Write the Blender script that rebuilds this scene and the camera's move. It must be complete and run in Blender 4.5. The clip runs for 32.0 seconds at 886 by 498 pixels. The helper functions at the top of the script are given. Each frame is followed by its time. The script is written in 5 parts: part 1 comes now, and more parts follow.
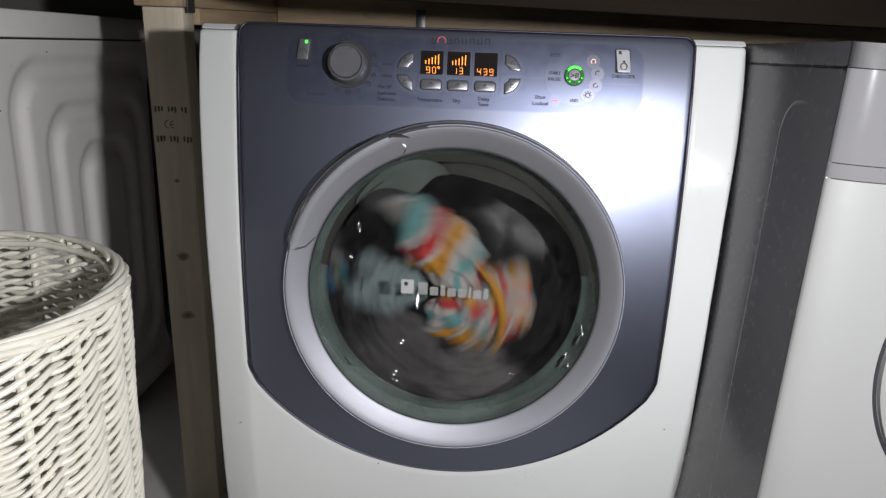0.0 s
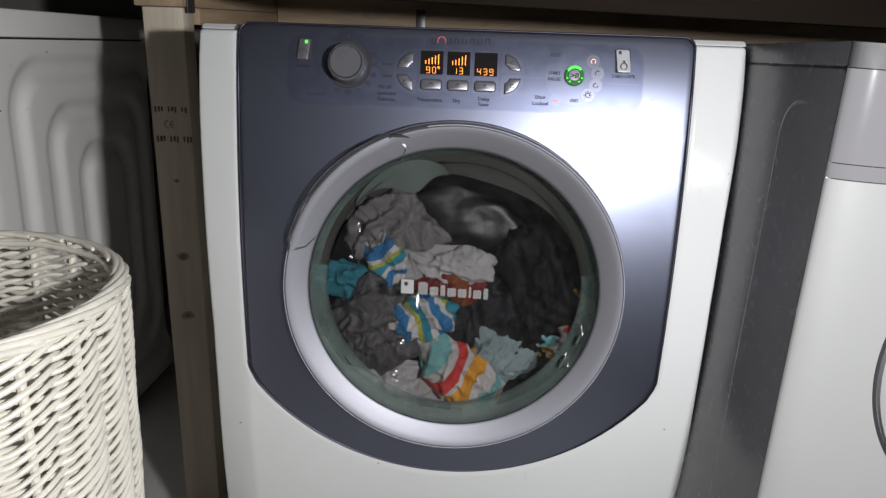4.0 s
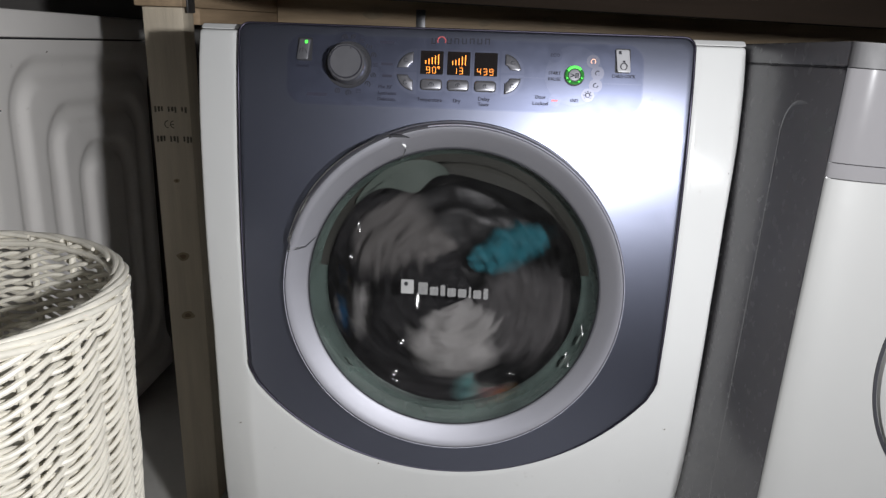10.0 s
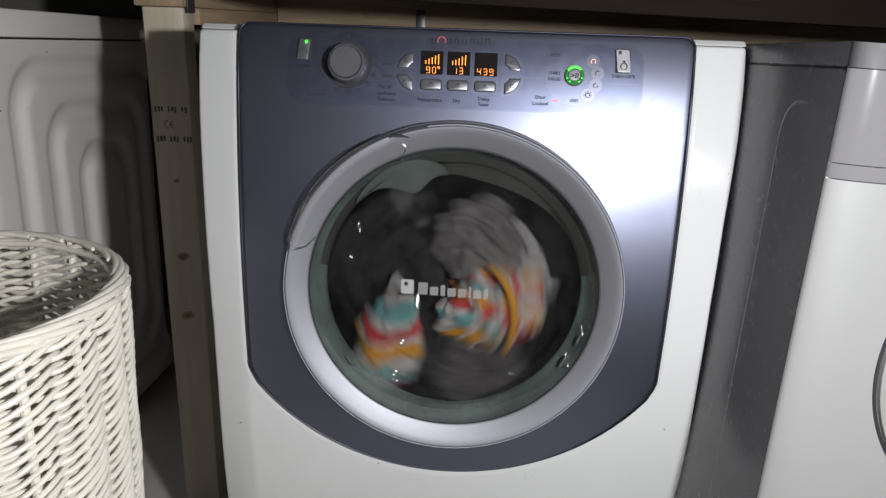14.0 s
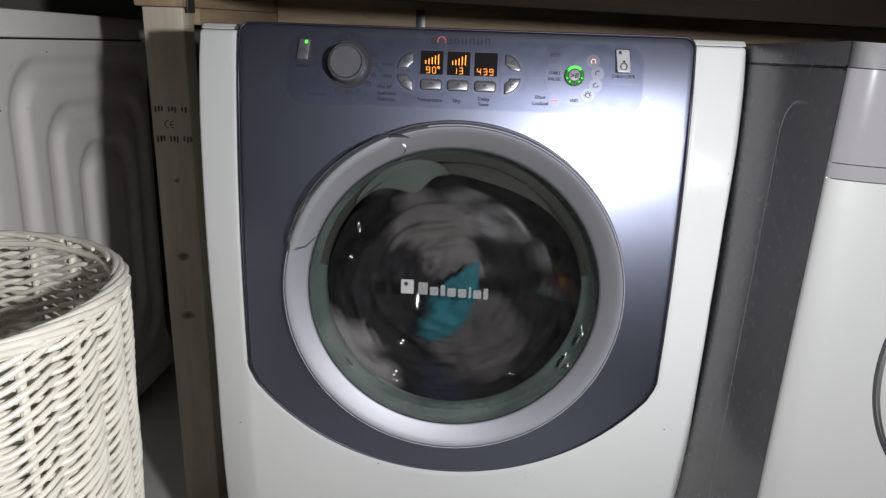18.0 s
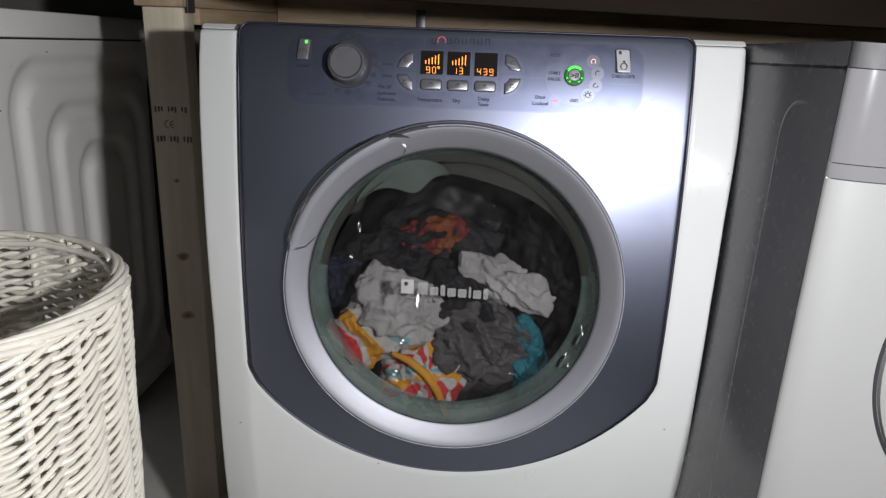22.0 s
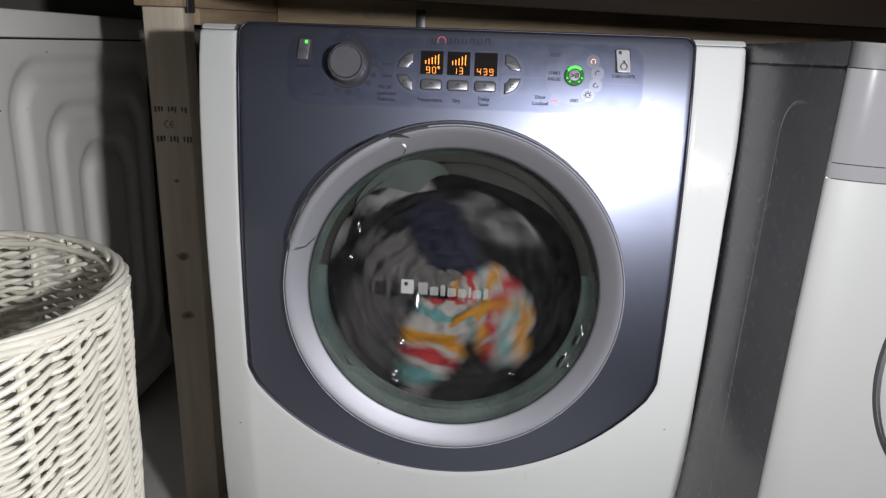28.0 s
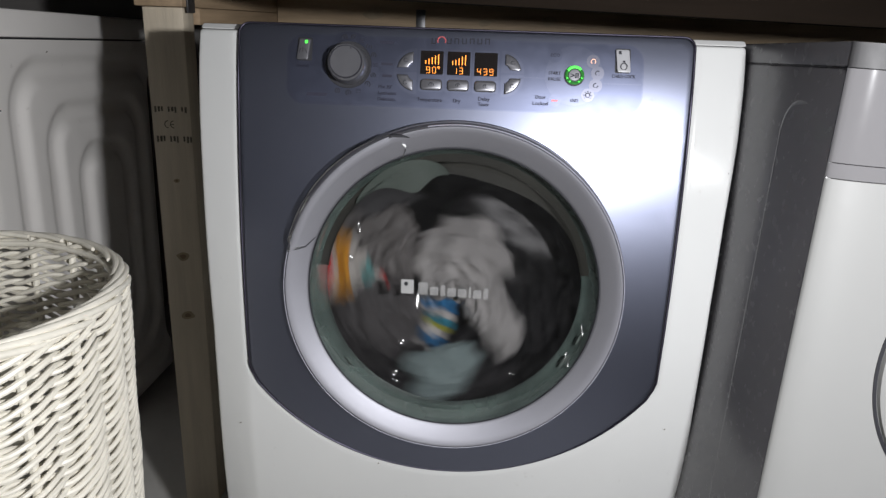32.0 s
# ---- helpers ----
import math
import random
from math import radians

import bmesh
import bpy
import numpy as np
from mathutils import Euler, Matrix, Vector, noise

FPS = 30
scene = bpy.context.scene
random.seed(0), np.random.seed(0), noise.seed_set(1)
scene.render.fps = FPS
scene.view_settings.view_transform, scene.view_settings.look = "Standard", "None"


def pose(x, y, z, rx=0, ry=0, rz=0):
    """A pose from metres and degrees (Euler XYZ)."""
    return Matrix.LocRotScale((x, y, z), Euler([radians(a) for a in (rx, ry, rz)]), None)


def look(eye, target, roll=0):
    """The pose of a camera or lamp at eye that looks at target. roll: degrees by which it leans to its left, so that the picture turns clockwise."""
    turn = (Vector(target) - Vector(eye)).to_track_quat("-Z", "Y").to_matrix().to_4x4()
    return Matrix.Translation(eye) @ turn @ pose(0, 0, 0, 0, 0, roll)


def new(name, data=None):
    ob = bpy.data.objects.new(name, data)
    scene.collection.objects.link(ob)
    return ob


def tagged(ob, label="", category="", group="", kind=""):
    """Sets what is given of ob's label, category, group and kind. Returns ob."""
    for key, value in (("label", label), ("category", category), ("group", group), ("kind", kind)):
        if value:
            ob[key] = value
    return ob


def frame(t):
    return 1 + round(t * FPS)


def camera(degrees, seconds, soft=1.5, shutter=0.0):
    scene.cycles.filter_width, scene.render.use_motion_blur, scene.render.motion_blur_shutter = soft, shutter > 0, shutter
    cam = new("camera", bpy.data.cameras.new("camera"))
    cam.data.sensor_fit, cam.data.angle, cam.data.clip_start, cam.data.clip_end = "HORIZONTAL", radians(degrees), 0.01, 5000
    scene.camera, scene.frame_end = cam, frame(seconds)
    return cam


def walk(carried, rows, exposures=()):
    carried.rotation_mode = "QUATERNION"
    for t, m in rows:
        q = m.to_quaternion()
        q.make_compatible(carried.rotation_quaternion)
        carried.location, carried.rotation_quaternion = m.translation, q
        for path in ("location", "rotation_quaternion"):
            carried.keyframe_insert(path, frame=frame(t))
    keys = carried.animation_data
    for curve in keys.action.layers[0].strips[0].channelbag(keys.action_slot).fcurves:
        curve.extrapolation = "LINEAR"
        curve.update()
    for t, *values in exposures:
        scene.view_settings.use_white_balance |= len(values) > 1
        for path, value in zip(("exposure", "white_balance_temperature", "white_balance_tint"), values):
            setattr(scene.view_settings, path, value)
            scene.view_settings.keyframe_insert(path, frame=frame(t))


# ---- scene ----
EYE = Vector((0.003, -0.81, 0.828))
PITCH, YAW = radians(15.6), radians(-1.6)
AHEAD = Vector((math.sin(YAW) * math.cos(PITCH), math.cos(YAW) * math.cos(PITCH), -math.sin(PITCH)))
cam = camera(64.32, 32.0, soft=1.4, shutter=1.15)
# the washing machine leans back a little on its feet; the camera is set against its front
LEAN = Matrix.Translation((0, 0.3, 0)) @ Matrix.Rotation(radians(-2.1), 4, "X") @ Matrix.Translation((0, -0.3, 0))
CAM_POSE = LEAN @ look(EYE, EYE + AHEAD, 2.04)
walk(cam, [(0.0, CAM_POSE), (32.0, CAM_POSE)], exposures=[(0.0, 0.0), (32.0, 0.0)])

# ---- light: one small hand torch held beside the camera, in a closed dim utility room ----
world = bpy.data.worlds.new("world")
world.use_nodes = True
world.node_tree.nodes["Background"].inputs[0].default_value = (0.5, 0.55, 0.65, 1)
world.node_tree.nodes["Background"].inputs[1].default_value = 0.02
scene.world = world
lamp = bpy.data.lights.new("work_light", "SPOT")
lamp.energy, lamp.shadow_soft_size, lamp.color = 43.5, 0.02, (0.975, 0.98, 1.0)
lamp.spot_size, lamp.spot_blend = radians(168), 1.0
new("work_light", lamp).matrix_basis = look((0.33, -0.817, 0.9165), (-0.10, 0.0, 0.36))


# ---- materials ----
def mat(name, color, rough=0.5, metal=0.0, vary=0.08, scale=12.0, bump=0.0, bump_scale=80.0, stretch=(1, 1, 1), dirt=0.0):
    m = bpy.data.materials.new(name)
    m.use_nodes = True
    nt = m.node_tree
    b = nt.nodes["Principled BSDF"]
    b.inputs["Roughness"].default_value = rough
    b.inputs["Metallic"].default_value = metal
    tc = nt.nodes.new("ShaderNodeTexCoord")
    mp = nt.nodes.new("ShaderNodeMapping")
    mp.inputs["Scale"].default_value = stretch
    nt.links.new(tc.outputs["Object"], mp.inputs["Vector"])
    n1 = nt.nodes.new("ShaderNodeTexNoise")
    n1.inputs["Scale"].default_value = scale
    n1.inputs["Detail"].default_value = 6
    nt.links.new(mp.outputs["Vector"], n1.inputs["Vector"])
    r = nt.nodes.new("ShaderNodeValToRGB")
    r.color_ramp.elements[0].position, r.color_ramp.elements[1].position = 0.3, 0.7
    c = Vector(color[:3])
    r.color_ramp.elements[0].color = (*(c * (1 - vary)), 1)
    r.color_ramp.elements[1].color = (*(c * (1 + vary * 0.6)), 1)
    nt.links.new(n1.outputs["Fac"], r.inputs["Fac"])
    out = r.outputs["Color"]
    if dirt:
        n3 = nt.nodes.new("ShaderNodeTexNoise")
        n3.inputs["Scale"].default_value = 60
        n3.inputs["Detail"].default_value = 3
        nt.links.new(tc.outputs["Object"], n3.inputs["Vector"])
        r3 = nt.nodes.new("ShaderNodeValToRGB")
        r3.color_ramp.elements[0].position, r3.color_ramp.elements[1].position = 0.70, 0.78
        nt.links.new(n3.outputs["Fac"], r3.inputs["Fac"])
        mx = nt.nodes.new("ShaderNodeMix")
        mx.data_type = "RGBA"
        mul = nt.nodes.new("ShaderNodeMath")
        mul.operation = "MULTIPLY"
        mul.inputs[1].default_value = dirt
        nt.links.new(r3.outputs["Color"], mul.inputs[0])
        nt.links.new(mul.outputs[0], mx.inputs["Factor"])
        nt.links.new(out, mx.inputs["A"])
        mx.inputs["B"].default_value = (0.16, 0.12, 0.08, 1)
        out = mx.outputs["Result"]
    nt.links.new(out, b.inputs["Base Color"])
    n2 = nt.nodes.new("ShaderNodeTexNoise")
    n2.inputs["Scale"].default_value = bump_scale
    n2.inputs["Detail"].default_value = 4
    nt.links.new(mp.outputs["Vector"], n2.inputs["Vector"])
    rr = nt.nodes.new("ShaderNodeMapRange")
    rr.inputs["To Min"].default_value, rr.inputs["To Max"].default_value = max(0.02, rough - 0.06), min(1.0, rough + 0.06)
    nt.links.new(n2.outputs["Fac"], rr.inputs["Value"])
    nt.links.new(rr.outputs["Result"], b.inputs["Roughness"])
    if bump:
        bp = nt.nodes.new("ShaderNodeBump")
        bp.inputs["Strength"].default_value = bump
        bp.inputs["Distance"].default_value = 0.002
        nt.links.new(n2.outputs["Fac"], bp.inputs["Height"])
        nt.links.new(bp.outputs["Normal"], b.inputs["Normal"])
    return m


def glow(name, color, strength):
    m = mat(name, color, 0.4)
    b = m.node_tree.nodes["Principled BSDF"]
    b.inputs["Emission Color"].default_value = (*color, 1)
    b.inputs["Emission Strength"].default_value = strength
    return m


def pane(name, tint, gloss_rough=0.03, ior=1.45):
    """Thin clear sheet: passes light with a tint, reflects by Fresnel."""
    m = bpy.data.materials.new(name)
    m.use_nodes = True
    nt = m.node_tree
    nt.nodes.clear()
    o = nt.nodes.new("ShaderNodeOutputMaterial")
    mx = nt.nodes.new("ShaderNodeMixShader")
    tr = nt.nodes.new("ShaderNodeBsdfTransparent")
    gl = nt.nodes.new("ShaderNodeBsdfGlossy")
    fr = nt.nodes.new("ShaderNodeFresnel")
    fr.inputs["IOR"].default_value = ior
    tr.inputs["Color"].default_value = (*tint, 1)
    gl.inputs["Roughness"].default_value = gloss_rough
    nt.links.new(fr.outputs[0], mx.inputs[0])
    nt.links.new(tr.outputs[0], mx.inputs[1])
    nt.links.new(gl.outputs[0], mx.inputs[2])
    nt.links.new(mx.outputs[0], o.inputs[0])
    return m


def cloth_mat(name, color, stripes=None, warp=0.05, freq=4.0, rough=0.68, blocks=0.0, crumple=0.50, grain=0.35):
    """Wet woven cloth; stripes: colours in turn along the cloth's own length."""
    m = mat(name, color, rough, vary=0.22, scale=18, bump=grain, bump_scale=260)
    nt = m.node_tree
    b = nt.nodes["Principled BSDF"]
    b.inputs["Specular IOR Level"].default_value = 0.38
    crease = nt.nodes.new("ShaderNodeTexNoise")
    crease.inputs["Scale"].default_value = 38.0
    crease.inputs["Detail"].default_value = 5.0
    crease.inputs["Distortion"].default_value = 1.6
    co = nt.nodes.new("ShaderNodeTexCoord")
    nt.links.new(co.outputs["Object"], crease.inputs["Vector"])
    fold = nt.nodes.new("ShaderNodeMath")
    fold.operation = "PINGPONG"
    fold.inputs[1].default_value = 0.12
    nt.links.new(crease.outputs["Fac"], fold.inputs[0])
    b2 = nt.nodes.new("ShaderNodeBump")
    b2.inputs["Strength"].default_value = crumple
    b2.inputs["Distance"].default_value = 0.018
    nt.links.new(fold.outputs[0], b2.inputs["Height"])
    nt.links.new(b.inputs["Normal"].links[0].from_socket, b2.inputs["Normal"])
    nt.links.new(b2.outputs["Normal"], b.inputs["Normal"])
    if stripes:
        uv = nt.nodes.new("ShaderNodeTexCoord")
        nz = nt.nodes.new("ShaderNodeTexNoise")
        nz.inputs["Scale"].default_value = 3.0
        nt.links.new(uv.outputs["UV"], nz.inputs["Vector"])
        sp = nt.nodes.new("ShaderNodeSeparateXYZ")
        nt.links.new(uv.outputs["UV"], sp.inputs[0])
        ad = nt.nodes.new("ShaderNodeMath")
        ad.operation = "MULTIPLY_ADD"
        ad.inputs[1].default_value = warp
        nt.links.new(nz.outputs["Fac"], ad.inputs[0])
        nt.links.new(sp.outputs["X"], ad.inputs[2])
        fm = nt.nodes.new("ShaderNodeMath")
        fm.operation = "MULTIPLY"
        fm.inputs[1].default_value = freq
        nt.links.new(ad.outputs[0], fm.inputs[0])
        shift = nt.nodes.new("ShaderNodeMath")
        shift.operation = "SNAP"
        shift.inputs[1].default_value = 0.16
        nt.links.new(sp.outputs["Y"], shift.inputs[0])
        more = nt.nodes.new("ShaderNodeMath")
        more.operation = "MULTIPLY_ADD"
        more.inputs[1].default_value = blocks
        nt.links.new(shift.outputs[0], more.inputs[0])
        nt.links.new(fm.outputs[0], more.inputs[2])
        fm = more
        fr = nt.nodes.new("ShaderNodeMath")
        fr.operation = "FRACT"
        nt.links.new(fm.outputs[0], fr.inputs[0])
        r = nt.nodes.new("ShaderNodeValToRGB")
        r.color_ramp.interpolation = "CONSTANT"
        while len(r.color_ramp.elements) < len(stripes):
            r.color_ramp.elements.new(0.5)
        at = 0.0
        for e, (width, col) in zip(r.color_ramp.elements, stripes):
            e.position = at
            e.color = (*col, 1)
            at += width
        nt.links.new(fr.outputs[0], r.inputs["Fac"])
        old = b.inputs["Base Color"].links[0].from_socket
        mx = nt.nodes.new("ShaderNodeMix")
        mx.data_type, mx.blend_type = "RGBA", "MULTIPLY"
        mx.inputs["Factor"].default_value = 0.75
        nt.links.new(r.outputs["Color"], mx.inputs["A"])
        nt.links.new(old, mx.inputs["B"])
        nt.links.new(mx.outputs["Result"], b.inputs["Base Color"])
    return m


WHITE = mat("white_enamel", (0.60, 0.605, 0.60), 0.13, vary=0.03, scale=5, dirt=0.10)
WHITE_OLD = mat("white_enamel_aged", (0.88, 0.855, 0.83), 0.33, vary=0.05, scale=4, dirt=0.14)
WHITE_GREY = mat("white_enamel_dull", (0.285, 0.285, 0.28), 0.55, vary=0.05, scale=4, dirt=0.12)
# white lid front, darkened in its colour to stand for weaker light
LID_DIMMED = mat("white_lid_dimmed", (0.052, 0.051, 0.053), 0.55, vary=0.05, scale=4, dirt=0.10)
# white cabinet seen from its shaded side, the shade put into the colour
WHITE_SHADED = mat("white_enamel_shaded", (0.108, 0.105, 0.113), 0.26, vary=0.05, scale=4, dirt=0.12)
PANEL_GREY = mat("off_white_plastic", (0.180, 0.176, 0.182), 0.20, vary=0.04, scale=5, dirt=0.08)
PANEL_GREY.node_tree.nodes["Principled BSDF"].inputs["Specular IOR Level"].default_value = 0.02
SILVER = mat("blue_silver_paint", (0.163, 0.175, 0.230), 0.370, metal=0.97, vary=0.05, scale=6, bump=0.008, bump_scale=900)
ZONE = mat("control_zone_print", (0.122, 0.134, 0.194), 0.385, metal=0.96, vary=0.04, scale=20)
ZONE_PALE = mat("control_zone_pale_print", (0.136, 0.148, 0.209), 0.385, metal=0.94, vary=0.04, scale=20)
SATIN = mat("satin_silver_ring", (0.335, 0.335, 0.370), 0.56, metal=0.97, vary=0.04, scale=9, bump=0.03, bump_scale=700)
CHROME = mat("chrome", (0.72, 0.72, 0.74), 0.12, metal=1.0, vary=0.03)
BUTTON = mat("silver_button", (0.165, 0.165, 0.18), 0.34, metal=0.6, vary=0.04)
DARKGAP = mat("dark_gap", (0.02, 0.02, 0.025), 0.6)
INK = mat("dark_ink", (0.014, 0.014, 0.022), 0.7)
INK_SOFT = mat("faded_ink", (0.020, 0.020, 0.040), 0.7)
FIELD = mat("pale_field_print", (0.18, 0.185, 0.235), 0.4, metal=0.85, vary=0.04, scale=20)
INK_RED = mat("red_ink", (0.45, 0.06, 0.07), 0.5)
MARK = mat("grey_white_print", (0.40, 0.40, 0.40), 0.5)
MARK.node_tree.nodes["Principled BSDF"].inputs["Alpha"].default_value = 0.38
MARK_SQUARE = mat("white_film_print", (0.58, 0.58, 0.58), 0.5)
MARK_SQUARE.node_tree.nodes["Principled BSDF"].inputs["Alpha"].default_value = 0.5
TRIM = mat("dark_chrome_trim", (0.07, 0.065, 0.09), 0.50, metal=1.0, vary=0.03)
# pale colour that stands for the highlight on the ring's edge
EDGE = mat("edge_highlight", (0.62, 0.62, 0.72), 0.35, metal=0.4)
PALEKEY = mat("pale_key", (0.36, 0.36, 0.38), 0.4)
CATCH_GLINT = mat("catch_glint_white", (0.85, 0.85, 0.85), 0.5)
SCREEN = mat("display_glass", (0.012, 0.010, 0.010), 0.15)
AMBER = glow("amber_segments", (1.0, 0.30, 0.03), 1.5)
GREEN = glow("green_led", (0.1, 0.8, 0.10), 0.7)
GREEN_DIM = glow("green_ring", (0.03, 0.20, 0.035), 0.10)
RED_DIM = glow("red_key_led", (0.9, 0.12, 0.14), 0.6)
ORANGE_DIM = glow("orange_stage_lamp", (0.9, 0.28, 0.12), 0.35)
GLASS = pane("clear_window", (0.865, 0.86, 0.86), 0.03, 1.20)
BOWL = pane("bowl_glass", (0.775, 0.77, 0.775), 0.02, 1.16)
BOWLIN = pane("bowl_inner_face", (0.97, 0.97, 0.97), 0.02, 1.14)
_nt = BOWLIN.node_tree
_fog = _nt.nodes.new("ShaderNodeBsdfDiffuse")
_fog.inputs["Color"].default_value = (0.85, 0.86, 0.88, 1)
_mix = _nt.nodes.new("ShaderNodeMixShader")
_haze = _nt.nodes.new("ShaderNodeTexNoise")
_haze.inputs["Scale"].default_value = 16.0
_haze.inputs["Detail"].default_value = 5.0
_part = _nt.nodes.new("ShaderNodeMapRange")
_part.inputs["From Min"].default_value, _part.inputs["From Max"].default_value = 0.35, 0.7
_part.inputs["To Min"].default_value, _part.inputs["To Max"].default_value = 0.004, 0.015
_out = _nt.nodes["Material Output"]
_was = _out.inputs[0].links[0].from_socket
_nt.links.new(_haze.outputs["Fac"], _part.inputs["Value"])
_nt.links.new(_part.outputs["Result"], _mix.inputs[0])
_nt.links.new(_was, _mix.inputs[1])
_nt.links.new(_fog.outputs[0], _mix.inputs[2])
_nt.links.new(_mix.outputs[0], _out.inputs[0])
GLINT_NUB = mat("glint_nub_glass", (0.10, 0.12, 0.11), 0.08)
DROP = pane("water_bead", (1.0, 1.0, 1.0), 0.14, 1.16)
BEAD = pane("glint_glass", (0.97, 0.97, 0.97), 0.16, 1.5)
FLANK = mat("dull_silver_flank", (0.26, 0.26, 0.30), 0.42, metal=0.8)
FLANGE = mat("green_glass_flange", (0.118, 0.160, 0.145), 0.26, vary=0.35, scale=22, bump=0.15, bump_scale=30)
FLANGE.node_tree.nodes["Principled BSDF"].inputs["Alpha"].default_value = 0.7
SEALGREEN = mat("pale_green_moulding", (0.066, 0.082, 0.072), 0.45, vary=0.15, scale=14)
SEALOLIVE = mat("olive_moulding", (0.024, 0.024, 0.020), 0.5, vary=0.25, scale=18)
RUBBER = mat("grey_rubber_seal", (0.05, 0.055, 0.052), 0.5, vary=0.2, scale=20, bump=0.1)
STEEL = mat("drum_steel", (0.16, 0.16, 0.165), 0.36, metal=0.9, vary=0.1, scale=20)
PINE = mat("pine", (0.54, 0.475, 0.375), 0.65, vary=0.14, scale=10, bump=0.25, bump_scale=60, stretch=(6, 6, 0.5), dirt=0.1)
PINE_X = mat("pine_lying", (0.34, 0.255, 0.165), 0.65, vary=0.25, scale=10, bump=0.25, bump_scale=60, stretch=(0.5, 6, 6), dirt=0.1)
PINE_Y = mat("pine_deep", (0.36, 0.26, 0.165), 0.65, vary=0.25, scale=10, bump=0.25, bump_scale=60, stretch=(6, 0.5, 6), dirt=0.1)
KNOT = mat("pine_knot", (0.19, 0.13, 0.08), 0.7)
KNOT_SOFT = mat("pine_knot_halo", (0.30, 0.24, 0.16), 0.7, vary=0.2, scale=60)
SPECK = mat("brown_speck", (0.10, 0.07, 0.05), 0.7)
STAMP = mat("black_stamp", (0.10, 0.09, 0.07), 0.8)
ZINC = mat("zinc_plate", (0.12, 0.12, 0.125), 0.4, metal=0.8)
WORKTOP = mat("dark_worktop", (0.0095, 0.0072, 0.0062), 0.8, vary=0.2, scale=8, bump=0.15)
# rail below the worktop, the shade there put into its near-black colour
RAIL_SHADED = mat("shaded_rail", (0.013, 0.0085, 0.0055), 0.8, vary=0.25, scale=9, stretch=(0.5, 6, 6))
WICKER = mat("white_painted_wicker", (0.77, 0.735, 0.645), 0.42, vary=0.12, scale=40, bump=0.2, bump_scale=150)
for _m in (WORKTOP, RAIL_SHADED):
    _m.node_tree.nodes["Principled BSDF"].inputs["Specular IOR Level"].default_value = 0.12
CONCRETE = mat("concrete_floor", (0.42, 0.41, 0.39), 0.85, vary=0.25, scale=5, bump=0.4, bump_scale=60)
PLASTER = mat("white_bounce_wall", (0.87, 0.86, 0.85), 0.9, vary=0.08, scale=3, bump=0.2, bump_scale=50)
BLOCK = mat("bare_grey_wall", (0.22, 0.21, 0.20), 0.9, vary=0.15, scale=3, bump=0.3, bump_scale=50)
CEIL = mat("white_bounce_ceiling", (0.85, 0.84, 0.82), 0.9, vary=0.15, scale=3, bump=0.3, bump_scale=40)
TOWEL = cloth_mat("striped_towelling", (0.9, 0.9, 0.9), [(0.16, (0.62, 0.60, 0.56)), (0.14, (0.20, 0.46, 0.45)), (0.12, (0.62, 0.60, 0.56)), (0.17, (0.62, 0.05, 0.05)), (0.10, (0.62, 0.60, 0.56)), (0.21, (0.78, 0.36, 0.03)), (0.10, (0.62, 0.60, 0.56))], 0.10, 1.55)
TOWEL2 = cloth_mat("striped_towelling_turned", (0.9, 0.9, 0.9), [(0.16, (0.62, 0.60, 0.56)), (0.16, (0.20, 0.46, 0.45)), (0.14, (0.62, 0.60, 0.56)), (0.18, (0.62, 0.05, 0.05)), (0.12, (0.62, 0.60, 0.56)), (0.24, (0.78, 0.36, 0.03))], 0.45, 1.9, blocks=1.35)
CHECK = cloth_mat("blue_striped_cotton", (0.9, 0.9, 0.9), [(0.2, (0.62, 0.60, 0.58)), (0.28, (0.03, 0.19, 0.42)), (0.16, (0.62, 0.60, 0.58)), (0.14, (0.42, 0.42, 0.06)), (0.22, (0.03, 0.26, 0.36))], 0.12, 1.8)
PALEGREY = cloth_mat("washed_grey_cotton", (0.18, 0.17, 0.165), rough=0.5)
GREY = cloth_mat("grey_cotton", (0.10, 0.095, 0.096), rough=0.45)
DGREY = cloth_mat("charcoal_cotton", (0.022, 0.021, 0.023), rough=0.5)
BLACK = cloth_mat("black_cotton", (0.009, 0.009, 0.010), rough=0.55, crumple=0.3, grain=0.12)
WETBLACK = cloth_mat("wet_black_cotton", (0.010, 0.010, 0.011), rough=0.44, crumple=0.04, grain=0.03)
for _m, _k in ((BLACK, 0.12), (DGREY, 0.18)):
    _m.node_tree.nodes["Principled BSDF"].inputs["Specular IOR Level"].default_value = _k
WETBLACK.node_tree.nodes["Principled BSDF"].inputs["Specular IOR Level"].default_value = 0.6
WCLOTH = cloth_mat("white_cotton", (0.45, 0.44, 0.43))
TEAL = cloth_mat("teal_jersey", (0.022, 0.19, 0.24))
SAGE = cloth_mat("pale_sage_cotton", (0.28, 0.36, 0.36))
NAVY = cloth_mat("navy_cotton", (0.014, 0.018, 0.042))
HEM = cloth_mat("yellow_hem", (0.72, 0.34, 0.03), crumple=0.2)
RUST = cloth_mat("red_orange_cotton", (0.9, 0.9, 0.9), [(0.6, (0.20, 0.022, 0.022)), (0.4, (0.25, 0.07, 0.02))], 0.3, 1.1)


# ---- mesh helpers ----
def part(name, bm, material, parent=None, label="", smooth=True):
    me = bpy.data.meshes.new(name)
    bm.normal_update()
    bm.to_mesh(me)
    bm.free()
    me.materials.append(material)
    for p in me.polygons:
        p.use_smooth = smooth
    if smooth:
        me.set_sharp_from_angle(angle=radians(40))
    ob = new(name, me)
    if parent:
        ob.parent = parent
    if label:
        ob["label"] = label
    return ob


